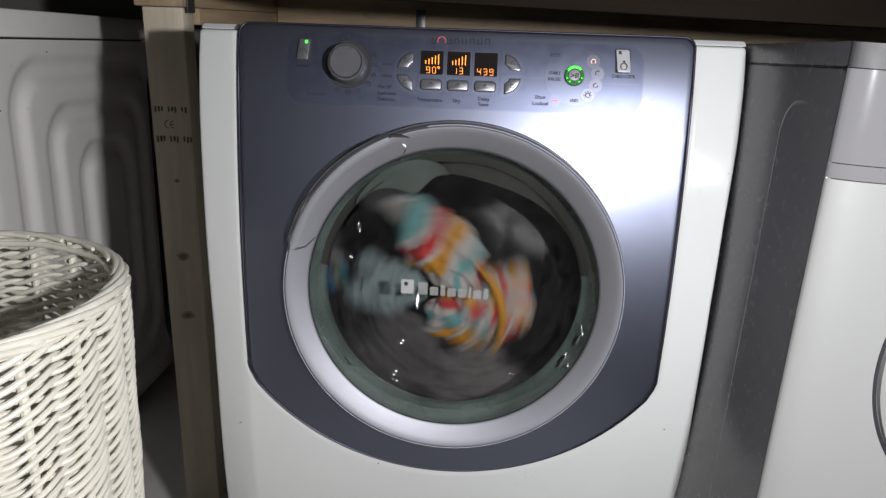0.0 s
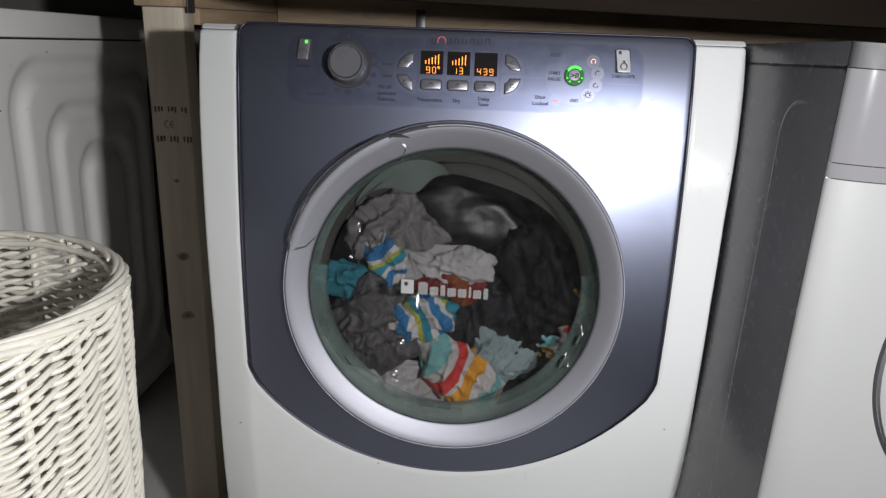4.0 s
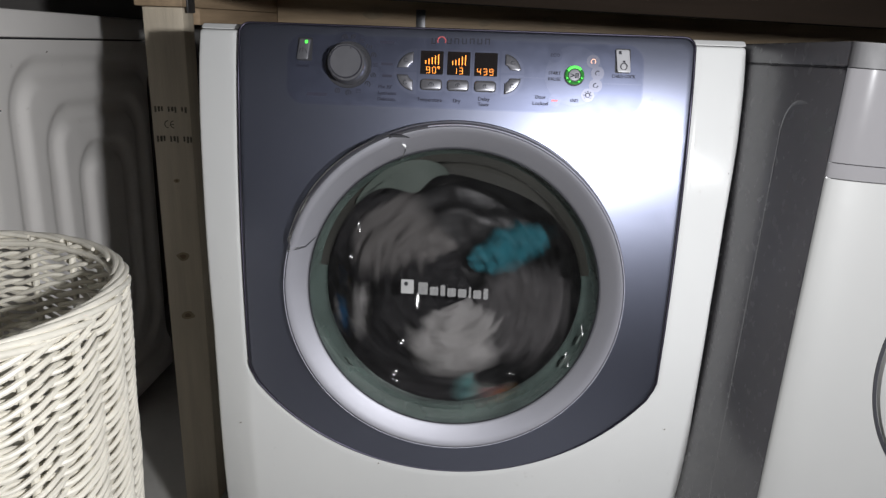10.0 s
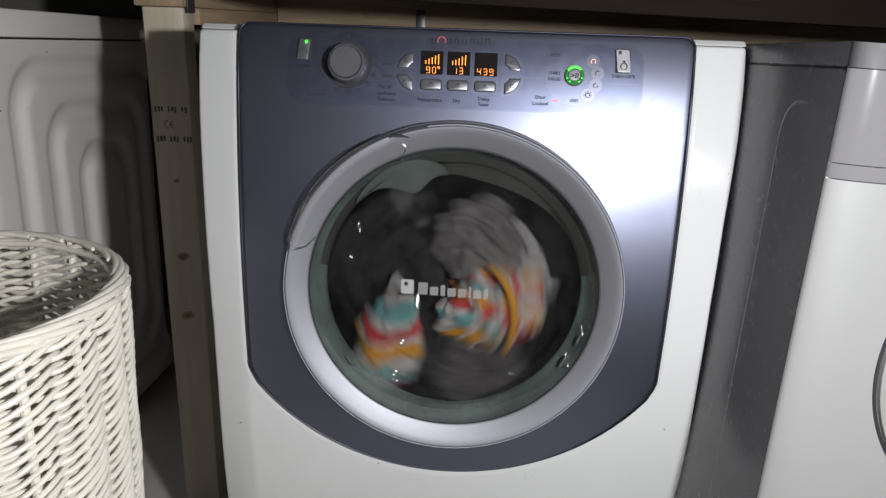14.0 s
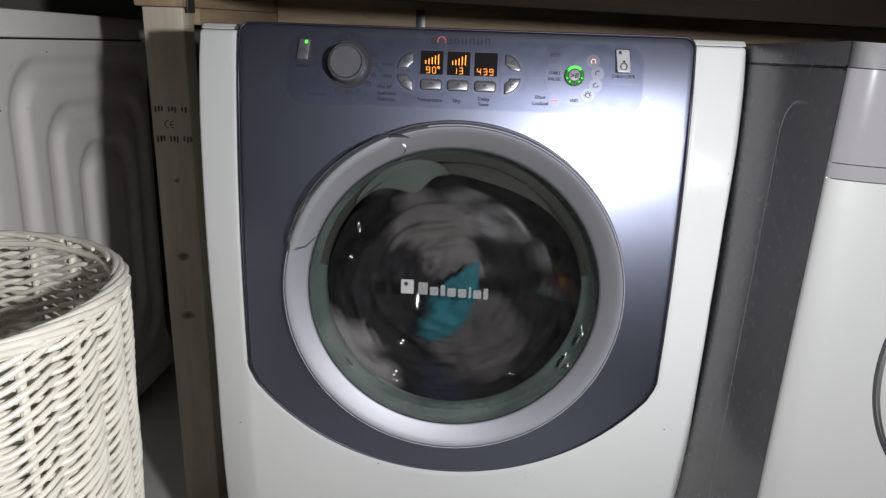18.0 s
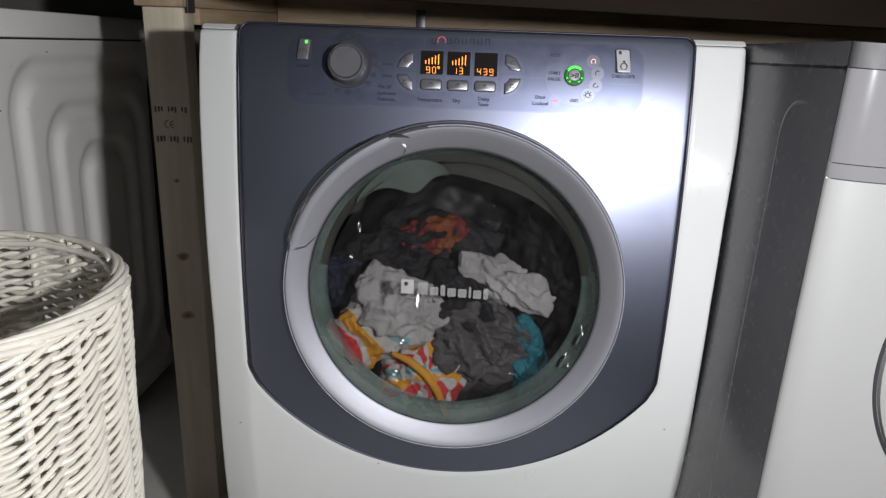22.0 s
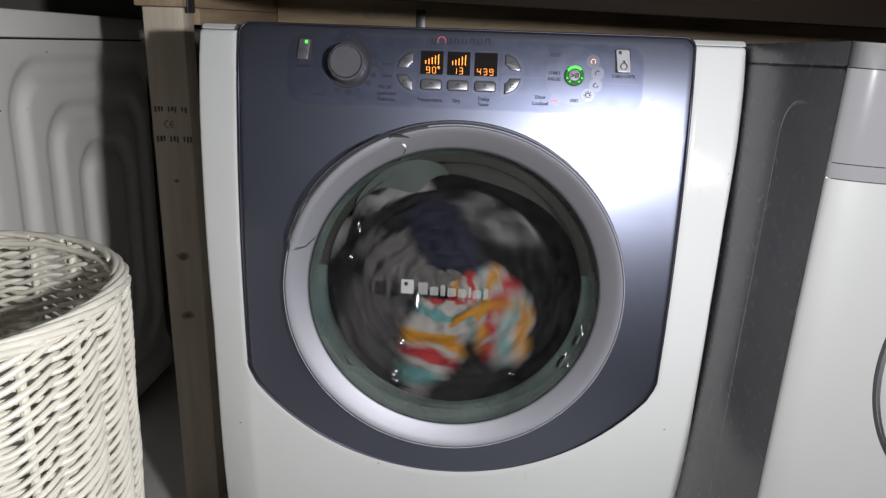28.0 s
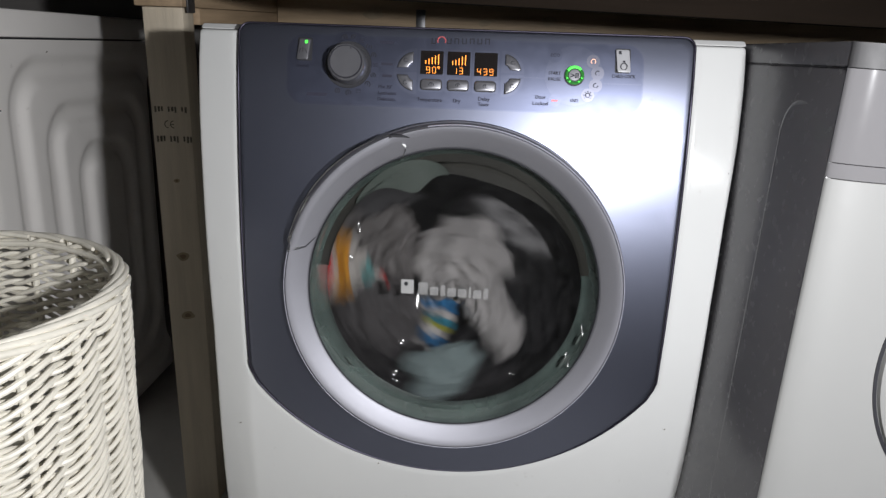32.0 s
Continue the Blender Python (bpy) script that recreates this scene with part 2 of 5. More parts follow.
def thing(name, label, category, at=(0, 0, 0), group="", kind=""):
    ob = new(name)
    ob.empty_display_size = 0.05
    ob.location = at
    return tagged(ob, label, category, group, kind)


def box(x0, x1, y0, y1, z0, z1, bevel=0.0, segs=2, bm=None):
    own = bm is None
    bm = bm or bmesh.new()
    b2 = bmesh.new()
    bmesh.ops.create_cube(b2, size=1)
    for v in b2.verts:
        v.co = Vector(((x0 + x1) / 2 + v.co.x * (x1 - x0), (y0 + y1) / 2 + v.co.y * (y1 - y0), (z0 + z1) / 2 + v.co.z * (z1 - z0)))
    if bevel:
        bmesh.ops.bevel(b2, geom=b2.edges[:], offset=bevel, segments=segs, profile=0.5, affect="EDGES")
    if own:
        bm.free()
        return b2
    me = bpy.data.meshes.new("tmp")
    b2.to_mesh(me)
    b2.free()
    bm.from_mesh(me)
    bpy.data.meshes.remove(me)
    return bm


def lathe(profile, segs=96, centre=(0, 0, 0), closed=False, a0=0.0, a1=360.0, wobble=None):
    """Turns a profile of (radius, y) about the y axis; a0..a1 degrees, counted from +x towards +z."""
    bm = bmesh.new()
    full = abs(a1 - a0) >= 360
    n = segs if full else segs + 1
    rings = []
    for i in range(n):
        a = radians(a0 + (a1 - a0) * i / segs)
        ring = []
        for k, (r, y) in enumerate(profile):
            rr = r + (wobble(math.degrees(a), k) if wobble else 0.0)
            ring.append(bm.verts.new((centre[0] + rr * math.cos(a), centre[1] + y, centre[2] + rr * math.sin(a))))
        rings.append(ring)
    m = len(profile)
    for i in range(n if full else n - 1):
        a, b = rings[i], rings[(i + 1) % n]
        for k in range(m if closed else m - 1):
            bm.faces.new((a[k], b[k], b[(k + 1) % m], a[(k + 1) % m]))
    if closed and not full:
        bm.faces.new(rings[0])
        bm.faces.new(rings[-1][::-1])
    bmesh.ops.remove_doubles(bm, verts=bm.verts, dist=1e-6)
    bmesh.ops.recalc_face_normals(bm, faces=bm.faces)
    return bm


def tube(points, radius, sides=6, closed=False, bm=None):
    bm = bm or bmesh.new()
    pts = [Vector(p) for p in points]
    n = len(pts)
    rings = []
    up = Vector((0.13, 0.21, 0.97))
    for i, p in enumerate(pts):
        q0 = pts[(i - 1) % n] if closed or i else pts[0]
        q1 = pts[(i + 1) % n] if closed or i < n - 1 else pts[-1]
        d = (q1 - q0).normalized()
        s = d.cross(up).normalized()
        w = s.cross(d)
        r = radius[i] if isinstance(radius, (list, tuple)) else radius
        rings.append([bm.verts.new(p + r * (math.cos(2 * math.pi * k / sides) * s + math.sin(2 * math.pi * k / sides) * w)) for k in range(sides)])
    for i in range(n if closed else n - 1):
        a, b = rings[i], rings[(i + 1) % n]
        for k in range(sides):
            bm.faces.new((a[k], a[(k + 1) % sides], b[(k + 1) % sides], b[k]))
    if not closed:
        bm.faces.new(rings[0][::-1])
        bm.faces.new(rings[-1])
    return bm


def slab(outline, y0, y1, bevel=0.0, segs=2, surface=None):
    """A plate from an outline of (x, z), from y0 (front) to y1; surface(x, z) adds to y."""
    bm = bmesh.new()
    front = [bm.verts.new((x, y0, z)) for x, z in outline]
    f = bm.faces.new(front)
    ext = bmesh.ops.extrude_face_region(bm, geom=[f])
    for v in ext["geom"]:
        if isinstance(v, bmesh.types.BMVert):
            v.co.y = y1
    bmesh.ops.recalc_face_normals(bm, faces=bm.faces)
    if bevel:
        edges = [e for e in bm.edges if all(abs(v.co.y - y0) < 1e-7 for v in e.verts)]
        bmesh.ops.bevel(bm, geom=edges, offset=bevel, segments=segs, profile=0.5, affect="EDGES")
    if surface:
        zs = [z for x, z in outline]
        k = int((max(zs) - min(zs)) / 0.004)
        for i in range(1, k):
            at = (0, 0, min(zs) + (max(zs) - min(zs)) * i / k)
            bmesh.ops.bisect_plane(bm, geom=bm.verts[:] + bm.edges[:] + bm.faces[:], plane_co=at, plane_no=(0, 0, 1))
        for v in bm.verts:
            v.co.y += surface(v.co.x, v.co.z)
    return bm


def rounded(x0, x1, z0, z1, r, n=6):
    pts = []
    for cx, cz, a in ((x1 - r, z1 - r, 0), (x0 + r, z1 - r, 90), (x0 + r, z0 + r, 180), (x1 - r, z0 + r, 270)):
        for i in range(n + 1):
            t = radians(a + 90 * i / n)
            pts.append((cx + r * math.cos(t), cz + r * math.sin(t)))
    return pts


def disc(cx, cz, r, n=40):
    return [(cx + r * math.cos(2 * math.pi * i / n), cz + r * math.sin(2 * math.pi * i / n)) for i in range(n)]


def text(name, body, size, x, y, z, material, parent, label="", tilt=0.0, depth=0.0002, width=None):
    """Raised print facing the camera, centred on (x, z)."""
    cu = bpy.data.curves.new(name, "FONT")
    cu.body, cu.size, cu.align_x, cu.align_y, cu.extrude = body, size, "CENTER", "CENTER", depth
    cu.resolution_u = 3
    tmp = new(name, cu)
    dg = bpy.context.evaluated_depsgraph_get()
    dg.update()
    me = bpy.data.meshes.new_from_object(tmp.evaluated_get(dg))
    bpy.data.objects.remove(tmp)
    xs = [v.co.x for v in me.vertices]
    k = width / (max(xs) - min(xs)) if width else 1.0
    me.transform(Matrix.Diagonal((k, 1, 1, 1)))
    me.transform(pose(x, y, z, 90 + tilt, 0, 0))
    me.materials.clear()
    me.materials.append(material)
    ob = new(name, me)
    ob.parent = parent
    if label:
        ob["label"] = label
    return ob


# ---- the room: unseen white walls and ceiling set close to bounce light ----
def room():
    part("floor", box(-1.45, 1.3, -1.35, 1.35, -0.1, 0.0), CONCRETE, smooth=False)
    tagged(bpy.data.objects["floor"], "bare grey concrete floor of the utility room", "floor", kind="structure")
    for name, b in (("wall_north", (-1.55, 1.4, 1.25, 1.35, 0.0, 2.2)), ("wall_south", (-1.55, 1.4, -1.45, -1.35, 0.0, 2.2)), ("wall_west", (-1.55, -1.45, -1.35, 1.25, 0.0, 2.2)), ("wall_east", (1.3, 1.4, -1.35, 1.25, 0.0, 2.2))):
        tagged(part(name, box(*b), BLOCK if name == "wall_north" else PLASTER, smooth=False), "bare grey wall behind the appliances" if name == "wall_north" else "unseen white wall set close to bounce light", "wall", kind="structure")
    tagged(part("ceiling", box(-1.55, 1.4, -1.45, 1.35, 2.2, 2.3), CEIL, smooth=False), "unseen white ceiling added to bounce light", "ceiling", kind="structure")


room()


# ---- washing machine ----
DOOR = Vector((-0.0055, -0.018, 0.554))


def bulge(x, z):
    return (z - 0.49) ** 2 / 3.0 - 0.020 + 0.8 * max(0.0, z - 0.785) ** 2


def dense(outline, step=0.006):
    pts = []
    n = len(outline)
    for i in range(n):
        a, b = Vector(outline[i]), Vector(outline[(i + 1) % n])
        k = max(1, int((b - a).length / step))
        pts += [tuple(a.lerp(b, j / k)) for j in range(k)]
    return pts


def cushion(x, z):
    """The fascia also falls away a little towards its sides."""
    return bulge(x, z) + 0.125 * max(0.0, abs(x) - 0.05) ** 2 * min(0.6, max(0.0, (0.86 - z) / 0.35))


def waist(x, z):
    """Half width of the white front over 0.3 m: slimmer at door height than at the top."""
    if x < 0:
        return float(np.interp(z, (0.0, 0.24, 0.41, 0.49, 0.56, 0.68, 0.75, 0.81, 0.85), (0.300, 0.302, 0.2995, 0.3000, 0.3032, 0.3085, 0.3120, 0.3138, 0.3143))) / 0.3
    return float(np.interp(z, (0.0, 0.30, 0.45, 0.55, 0.65, 0.74, 0.80, 0.85), (0.262, 0.297, 0.2972, 0.2992, 0.3037, 0.3108, 0.3130, 0.3137))) / 0.3


def sides(x):
    """The white front turns back beside the fascia, more on its free side."""
    d = max(0.0, abs(x) - 0.252)
    return (0.30 if x < 0 else 0.05) * d * d / (d + 0.012)


def dished(x, z):
    """The white front: its bow, its sides, and a hollow lip that leads down to the fascia."""
    lines = FASCIA_LINES
    p = np.array((x, z))
    f = np.clip(((p - lines[0]) * lines[1]).sum(1) / lines[2], 0.0, 1.0)
    away = np.sqrt((((lines[0] + lines[1] * f[:, None]) - p) ** 2).sum(1).min())
    if abs(x + 0.0035) < 0.2475 and z > 0.45 and z < 0.85 or (x + 0.0035) ** 2 + (z - 0.609) ** 2 < 0.09 and z <= 0.45:
        away = 0.0
    lip = max(0.0, 1 - away / 0.0095)
    return bulge(x, z) + sides(x) + 0.0036 * lip * lip


def holed_plate(outline, hole, front, back, edge, surface=bulge, rings=24):
    """A bowed front plate with a round hole for the door; front, back: y off the bowed surface; edge: rounding of its rim."""
    bm = bmesh.new()
    c = Vector((DOOR.x, DOOR.z))
    rows = []
    for p in dense(outline):
        p = Vector(p)
        d = (p - c)
        far = d.length
        d.normalize()
        col = [(far, back), (far, front + edge)]
        for i in range(1, 5):
            a = radians(90 * i / 4)
            col.append((far - edge * (1 - math.cos(a)), front + edge * (1 - math.sin(a))))
        for i in range(1, rings + 1):
            col.append((far - edge + (hole - far + edge) * i / rings, front))
        col.append((hole, back))
        rows.append([bm.verts.new((c.x + d.x * r, y + surface(c.x + d.x * r, c.y + d.y * r), c.y + d.y * r)) for r, y in col])
    n = len(rows)
    for i in range(n):
        a, b = rows[i], rows[(i + 1) % n]
        for k in range(len(a) - 1):
            bm.faces.new((a[k], b[k], b[k + 1], a[k + 1]))
    bmesh.ops.recalc_face_normals(bm, faces=bm.faces)
    return bm


def panel_outline():
    cx, top, half, low = -0.0035, 0.8525, 0.2570, 0.2475
    pts = []
    for i in range(7):
        a = radians(15 * i)
        pts.append((cx + half - 0.012 + 0.012 * math.cos(a), top - 0.012 + 0.012 * math.sin(a)))
    pts += [(2 * cx - x, z) for x, z in pts[::-1]]
    pts.append((cx - low, 0.450))
    pts.append((cx - low + 0.003, 0.440))
    for i in range(41):
        x = -0.238 + 0.476 * i / 40
        pts.append((cx + x, 0.309 + 0.300 - math.sqrt(0.09 - x * x)))
    pts.append((cx + low - 0.003, 0.440))
    pts.append((cx + low, 0.450))
    return pts


_line = np.array(panel_outline())
_step = np.roll(_line, -1, axis=0) - _line
FASCIA_LINES = (_line, _step, (_step ** 2).sum(1) + 1e-12)


def print_plate(name, outline, material, parent, off=0.0006, thick=0.0008, bevel=0.0, label=""):
    return part(name, slab(outline, -off, thick, bevel, surface=lambda x, z: bulge(x, z) - 0.004), material, parent, label)


def ink(name, body, size, x, z, material, parent, width=None):
    return text(name, body, size, x, bulge(x, z) - 0.0052, z, material, parent, "", -math.degrees((z - 0.49) / 1.5), width=width)


def seg_digit(bm, ch, x, z, w, h, y):
    """One seven-segment figure as bars."""
    segs = {"0": "abcdef", "1": "bc", "3": "abcdg", "4": "bcfg", "9": "abcdfg"}[ch]
    t = w * 0.17
    where = {"a": (x, z + h / 2, w, t), "g": (x, z, w, t), "d": (x, z - h / 2, w, t), "f": (x - w / 2, z + h / 4, t, h / 2), "b": (x + w / 2, z + h / 4, t, h / 2), "e": (x - w / 2, z - h / 4, t, h / 2), "c": (x + w / 2, z - h / 4, t, h / 2)}
    for s in segs:
        cx, cz, a, b = where[s]
        yy = bulge(cx, cz) - 0.0058
        box(cx - a * 0.42, cx + a * 0.42, yy - 0.0006, yy + 0.0003, cz - b * 0.42, cz + b * 0.42, bm=bm)


def washing_machine():
    w = thing("washing_machine", "white front-loading washing machine with a blue-silver front, running a wash", "washing machine")
    w.matrix_basis = LEAN
    # cabinet
    part("front_panel", holed_plate([(x * waist(x, z), z) for x, z in dense(rounded(-0.3, 0.3, 0.03, 0.8447, 0.004))], 0.185, 0.0, 0.05, 0.0035, dished, 80), WHITE, w, "white enamelled cabinet front")
    part("lid", slab(rounded(-0.3120, 0.3134, 0.8452, 0.8515, 0.0025), 0.0005, 0.55, 0.001, surface=lambda x, z: bulge(x, z) + sides(x) + max(0.0, z - 0.8465) * 0.9), WHITE, w, "white top lid")
    for name, b in (("side_panel", (-0.2975, -0.292, 0.045, 0.60, 0.03, 0.8435)), ("side_panel", (0.254, 0.260, 0.045, 0.60, 0.03, 0.8435)), ("back_panel", (-0.292, 0.254, 0.594, 0.60, 0.03, 0.8435)), ("base", (-0.292, 0.254, 0.05, 0.59, 0.02, 0.05))):
        part(name, box(*b), WHITE, w, smooth=False)
    for x in (-0.25, 0.225):
        for y in (0.08, 0.54):
            tall = 0.03 - (y - 0.3) * 0.0367
            part("foot", lathe([(0.0, 0.0), (0.02, 0.0), (0.02, tall), (0.0, tall)], 20), DARKGAP, w).matrix_basis = pose(x, y, 0.03, -90)
    # blue-silver fascia
    fascia = part("fascia", holed_plate(panel_outline(), 0.186, -0.004, 0.002, 0.0022, cushion), SILVER, w, "blue-silver painted metal fascia")
    rim = [(DOOR.x + (x - DOOR.x) * 1.006, z) for x, z in panel_outline()]
    part("fascia_gap", holed_plate([(x * 1.007, 0.5525 + (z - 0.5525) * 1.005) for x, z in rim], 0.19, -0.0004, 0.002, 0.0003), DARKGAP, w, "dark gap round the fascia")
    trim = dense(panel_outline(), 0.008)
    part("fascia_trim", tube([(x * 1.0045, bulge(x, z) - 0.0016, 0.5525 + (z - 0.5525) * 1.003) for x, z in trim], 0.0011, 8, closed=True), TRIM, w, "thin metal trim round the fascia")
    # control zone
    zone = print_plate("control_zone", rounded(-0.203, 0.1965, 0.7675, 0.8415, 0.018), ZONE, w, 0.0003, 0.0012, label="blue tinted control zone")
    rimz = rounded(-0.2045, 0.198, 0.7660, 0.8430, 0.0195)
    print_plate("zone_outline", rimz, ZONE_PALE, w, 0.0001, 0.0012, label="pale outline of the control zone")
    # power button with its lamp
    pb = print_plate("power_button", [(x + (z - 0.8255) * 0.12, z) for x, z in rounded(-0.1920, -0.1792, 0.8150, 0.8375, 0.002)], BUTTON, w, 0.0045, 0.001, 0.001, "silver power button")
    print_plate("power_gap", rounded(-0.1932, -0.1762, 0.8135, 0.8388, 0.002), DARKGAP, w, 0.0006, 0.0005)
    print_plate("power_lamp", rounded(-0.1842, -0.1806, 0.8322, 0.8360, 0.0012), GREEN, pb, 0.0049, -0.0042, label="lit green lamp")
    part("power_mark", lathe([(0.0036, 0.0), (0.0044, 0.0)], 24, (-0.1860, bulge(0, 0.823) - 0.0088, 0.8230), a0=120, a1=420), INK, pb)
    print_plate("power_mark_bar", rounded(-0.1863, -0.1857, 0.8235, 0.8280, 0.0002), INK, pb, 0.0049, -0.0042)
    # programme dial
    kx, kz = -0.1345, 0.8105
    tilt = -math.degrees((kz - 0.49) / 1.5)
    knob = part("programme_dial", lathe([(0.0, -0.0200), (0.0172, -0.0200), (0.0180, -0.0192), (0.0180, -0.0185), (0.0190, -0.0188), (0.0202, -0.0180), (0.0210, -0.0160), (0.0216, -0.004), (0.0222, -0.002), (0.0224, 0.0)], 64), BUTTON, w, "round silver programme dial")
    knob.matrix_basis = pose(kx, bulge(kx, kz) - 0.0044, kz, tilt)
    part("dial_groove", lathe([(0.0170, -0.0198), (0.0171, -0.0204), (0.0180, -0.0204), (0.0183, -0.0186)], 64), INK, knob, "fine dark groove round the dial's cap")
    part("dial_well", lathe([(0.0220, -0.0006), (0.0262, -0.0010), (0.0266, 0.0006)], 64), DARKGAP, knob, "dark well round the dial")
    part("dial_pointer", box(0.0050, 0.0058, -0.0204, -0.0188, 0.0135, 0.0165), INK, knob)
    print_plate("programme_band", disc(kx, kz, 0.0362, 60), ZONE, zone, 0.0005, 0.0002, label="printed band about the dial")
    for i, a in enumerate((100, 80, 62, 42, 22, 2, -20, -42, -66, -88, -112)):
        r = 0.0305
        x, z = kx + r * math.cos(radians(a)), kz + r * math.sin(radians(a))
        y = bulge(x, z) - 0.0050
        if i % 3 == 2:
            for k in (-1, 0, 1):
                part("programme_symbol", box(x - 0.0026, x + 0.0026, y - 0.0003, y + 0.0003, z + k * 0.0017 - 0.00035, z + k * 0.0017 + 0.00035), INK_SOFT, zone)
        else:
            part("programme_symbol", lathe([(0.0021 + 0.0003 * (i % 2), 0.0), (0.0031 + 0.0003 * (i % 2), 0.0)], 18, (x, y, z), a0=37 * i, a1=37 * i + (360, 290)[i % 2]), INK, zone)
            part("programme_symbol", box(x - 0.0004, x + 0.0004, y - 0.0003, y + 0.0003, z - 0.0012, z + 0.0014), INK, zone)
    for body, x, z, wd in (("Mix 30'", -0.0920, 0.7880, 0.015), ("Synthetics", -0.0895, 0.7810, 0.021), ("Delicates", -0.0900, 0.7745, 0.020)):
        ink("word", body, 0.0058, x, z, INK_SOFT, zone, wd)
    for bx, bz, bw in ((-0.0915, 0.8365, 0.008), (-0.0905, 0.8130, 0.0065), (-0.0900, 0.8000, 0.0055)):
        print_plate("writing", rounded(bx - bw, bx + bw, bz - 0.0014, bz + 0.0014, 0.0008, 3), INK_SOFT, zone, 0.0007, -0.0002)
    ink("word", "ON/OFF", 0.0045, -0.1860, 0.8075, INK_SOFT, zone, 0.014)
    print_plate("writing", rounded(-0.181, -0.158, 0.7755, 0.7790, 0.001), INK_SOFT, zone, 0.0007, -0.0002)
    # displays and their buttons
    for i, cx in enumerate((-0.0398, -0.0095, 0.0212)):
        d = print_plate("display", rounded(cx - 0.0128, cx + 0.0128, 0.8035, 0.8290, 0.0008), SCREEN, w, 0.0012, 0.0005, label="black display with amber figures")
        y0 = bulge(cx, 0.81) - 0.0058
        bm = bmesh.new()
        if i < 2:
            for k in range(5):
                hgt = 0.0042 + 0.0017 * k
                bx = cx - 0.0070 + 0.0036 * k
                box(bx - 0.00045, bx + 0.00045, y0 - 0.0002, y0 + 0.0030, 0.8145, 0.8145 + hgt, bm=bm)
            part("level_bars", bm, AMBER, d, smooth=False)
            bm = bmesh.new()
        for k, ch in enumerate(("90", "13", "439")[i]):
            x = cx + ((-0.0042, 0.0026)[k] if i < 2 else (-0.0076, -0.0006, 0.0062)[k])
            seg_digit(bm, ch, x, 0.8082, 0.0038, 0.0066, y0)
        part("figures", bm, AMBER, d, smooth=False)
        if i == 0:
            part("degree_mark", lathe([(0.0008, 0.0), (0.0014, 0.0)], 16, (cx + 0.0078, y0 - 0.0003, 0.8112)), AMBER, d)
        b = print_plate("button", rounded(cx - 0.0118, cx + 0.0112, 0.7870, 0.7975, 0.0032), BUTTON, w, 0.0030, 0.0005, 0.0010, "oblong silver button")
        print_plate("button_shadow_gap", rounded(cx - 0.0128, cx + 0.0122, 0.7860, 0.7985, 0.0040), DARKGAP, w, 0.0005, 0.0005)
        part("symbol", lathe([(0.0022, 0.0), (0.0029, 0.0)], 20, (cx, bulge(cx, 0.792) - 0.0072, 0.7923), a0=(0, 30, 60)[i], a1=(360, 330, 330)[i]), INK, b)
        part("symbol", box(cx - 0.0004, cx + 0.0004, bulge(cx, 0.792) - 0.0073, bulge(cx, 0.792) - 0.0069, 0.7910, 0.7942), INK, b)
        print_plate("button_group_base", rounded(cx - 0.0150, cx + 0.0148, 0.7845, 0.8310, 0.002), ZONE_PALE, w, 0.00035, 0.0003)
    # four quarter-round buttons
    for sx, sz, cx, cz in ((-1, 1, -0.0585, 0.8075), (-1, -1, -0.0585, 0.8045), (1, 1, 0.0405, 0.8085), (1, -1, 0.0405, 0.8045)):
        pts = []
        for k in range(10):
            a = radians(7 + 76 * k / 9)
            pts.append((cx + sx * 0.0200 * math.cos(a), cz + sz * 0.0195 * math.sin(a)))
        for k in range(6):
            a = radians(72 - 54 * k / 5)
            pts.append((cx + sx * 0.0085 * math.cos(a), cz + sz * 0.0085 * math.sin(a)))
        print_plate("quarter_button", pts[::sx * sz], BUTTON, w, 0.0032, 0.0005, 0.0012, "quarter-round silver button")
        gap = [(cx + (x - cx) * 1.06 - sx * 0.0004, cz + (z - cz) * 1.06 - sz * 0.0004) for x, z in pts]
        print_plate("button_shadow_gap", gap[::sx * sz], DARKGAP, w, 0.0005, 0.0005)
        qx, qz = cx + sx * 0.0108, cz + sz * 0.0106
        part("quarter_symbol", lathe([(0.0017, 0.0), (0.0025, 0.0)], 18, (qx, bulge(qx, qz) - 0.0077, qz), a0=50, a1=340), INK, w)
        halo = [(cx - sx * 0.002, cz - sz * 0.0005)]
        for k in range(14):
            a = radians(-4 + 98 * k / 13)
            halo.append((cx + sx * 0.0240 * math.cos(a), cz + sz * 0.0235 * math.sin(a)))
        print_plate("button_group_base", halo[::sx * sz], ZONE_PALE, w, 0.00035, 0.0003)
    for body, x, z, wd in (("Temperature", -0.0409, 0.7755, 0.028), ("Dry", -0.0103, 0.7755, 0.008), ("Delay", 0.0203, 0.7785, 0.013), ("Timer", 0.0203, 0.7725, 0.013)):
        ink("word", body, 0.0060, x, z, INK_SOFT, zone, wd)
    # brand shape: plain bars
    for k in range(8):
        x, z = -0.0385 + 0.00865 * k, 0.8398 + 0.0002 * k
        if k == 1:
            part("brand_mark", lathe([(0.0040, 0.0), (0.0051, 0.0)], 24, (x, bulge(x, z) - 0.0049, z)), INK_RED, w, "red ring in the dark brand mark")
        else:
            for dx in (-0.0024, 0.0018):
                print_plate("brand_mark", rounded(x + dx - 0.0006, x + dx + 0.0006, z - 0.0031, z + 0.0031, 0.0003, 3), INK, w, 0.0006, 0.0)
            print_plate("brand_mark", rounded(x - 0.0018, x + 0.0012, z - 0.0031 + 0.0052 * (k % 2), z - 0.0021 + 0.0052 * (k % 2), 0.0003, 3), INK, w, 0.0006, 0.0)
    # start and pause dial
    sx, sz = 0.1205, 0.8075
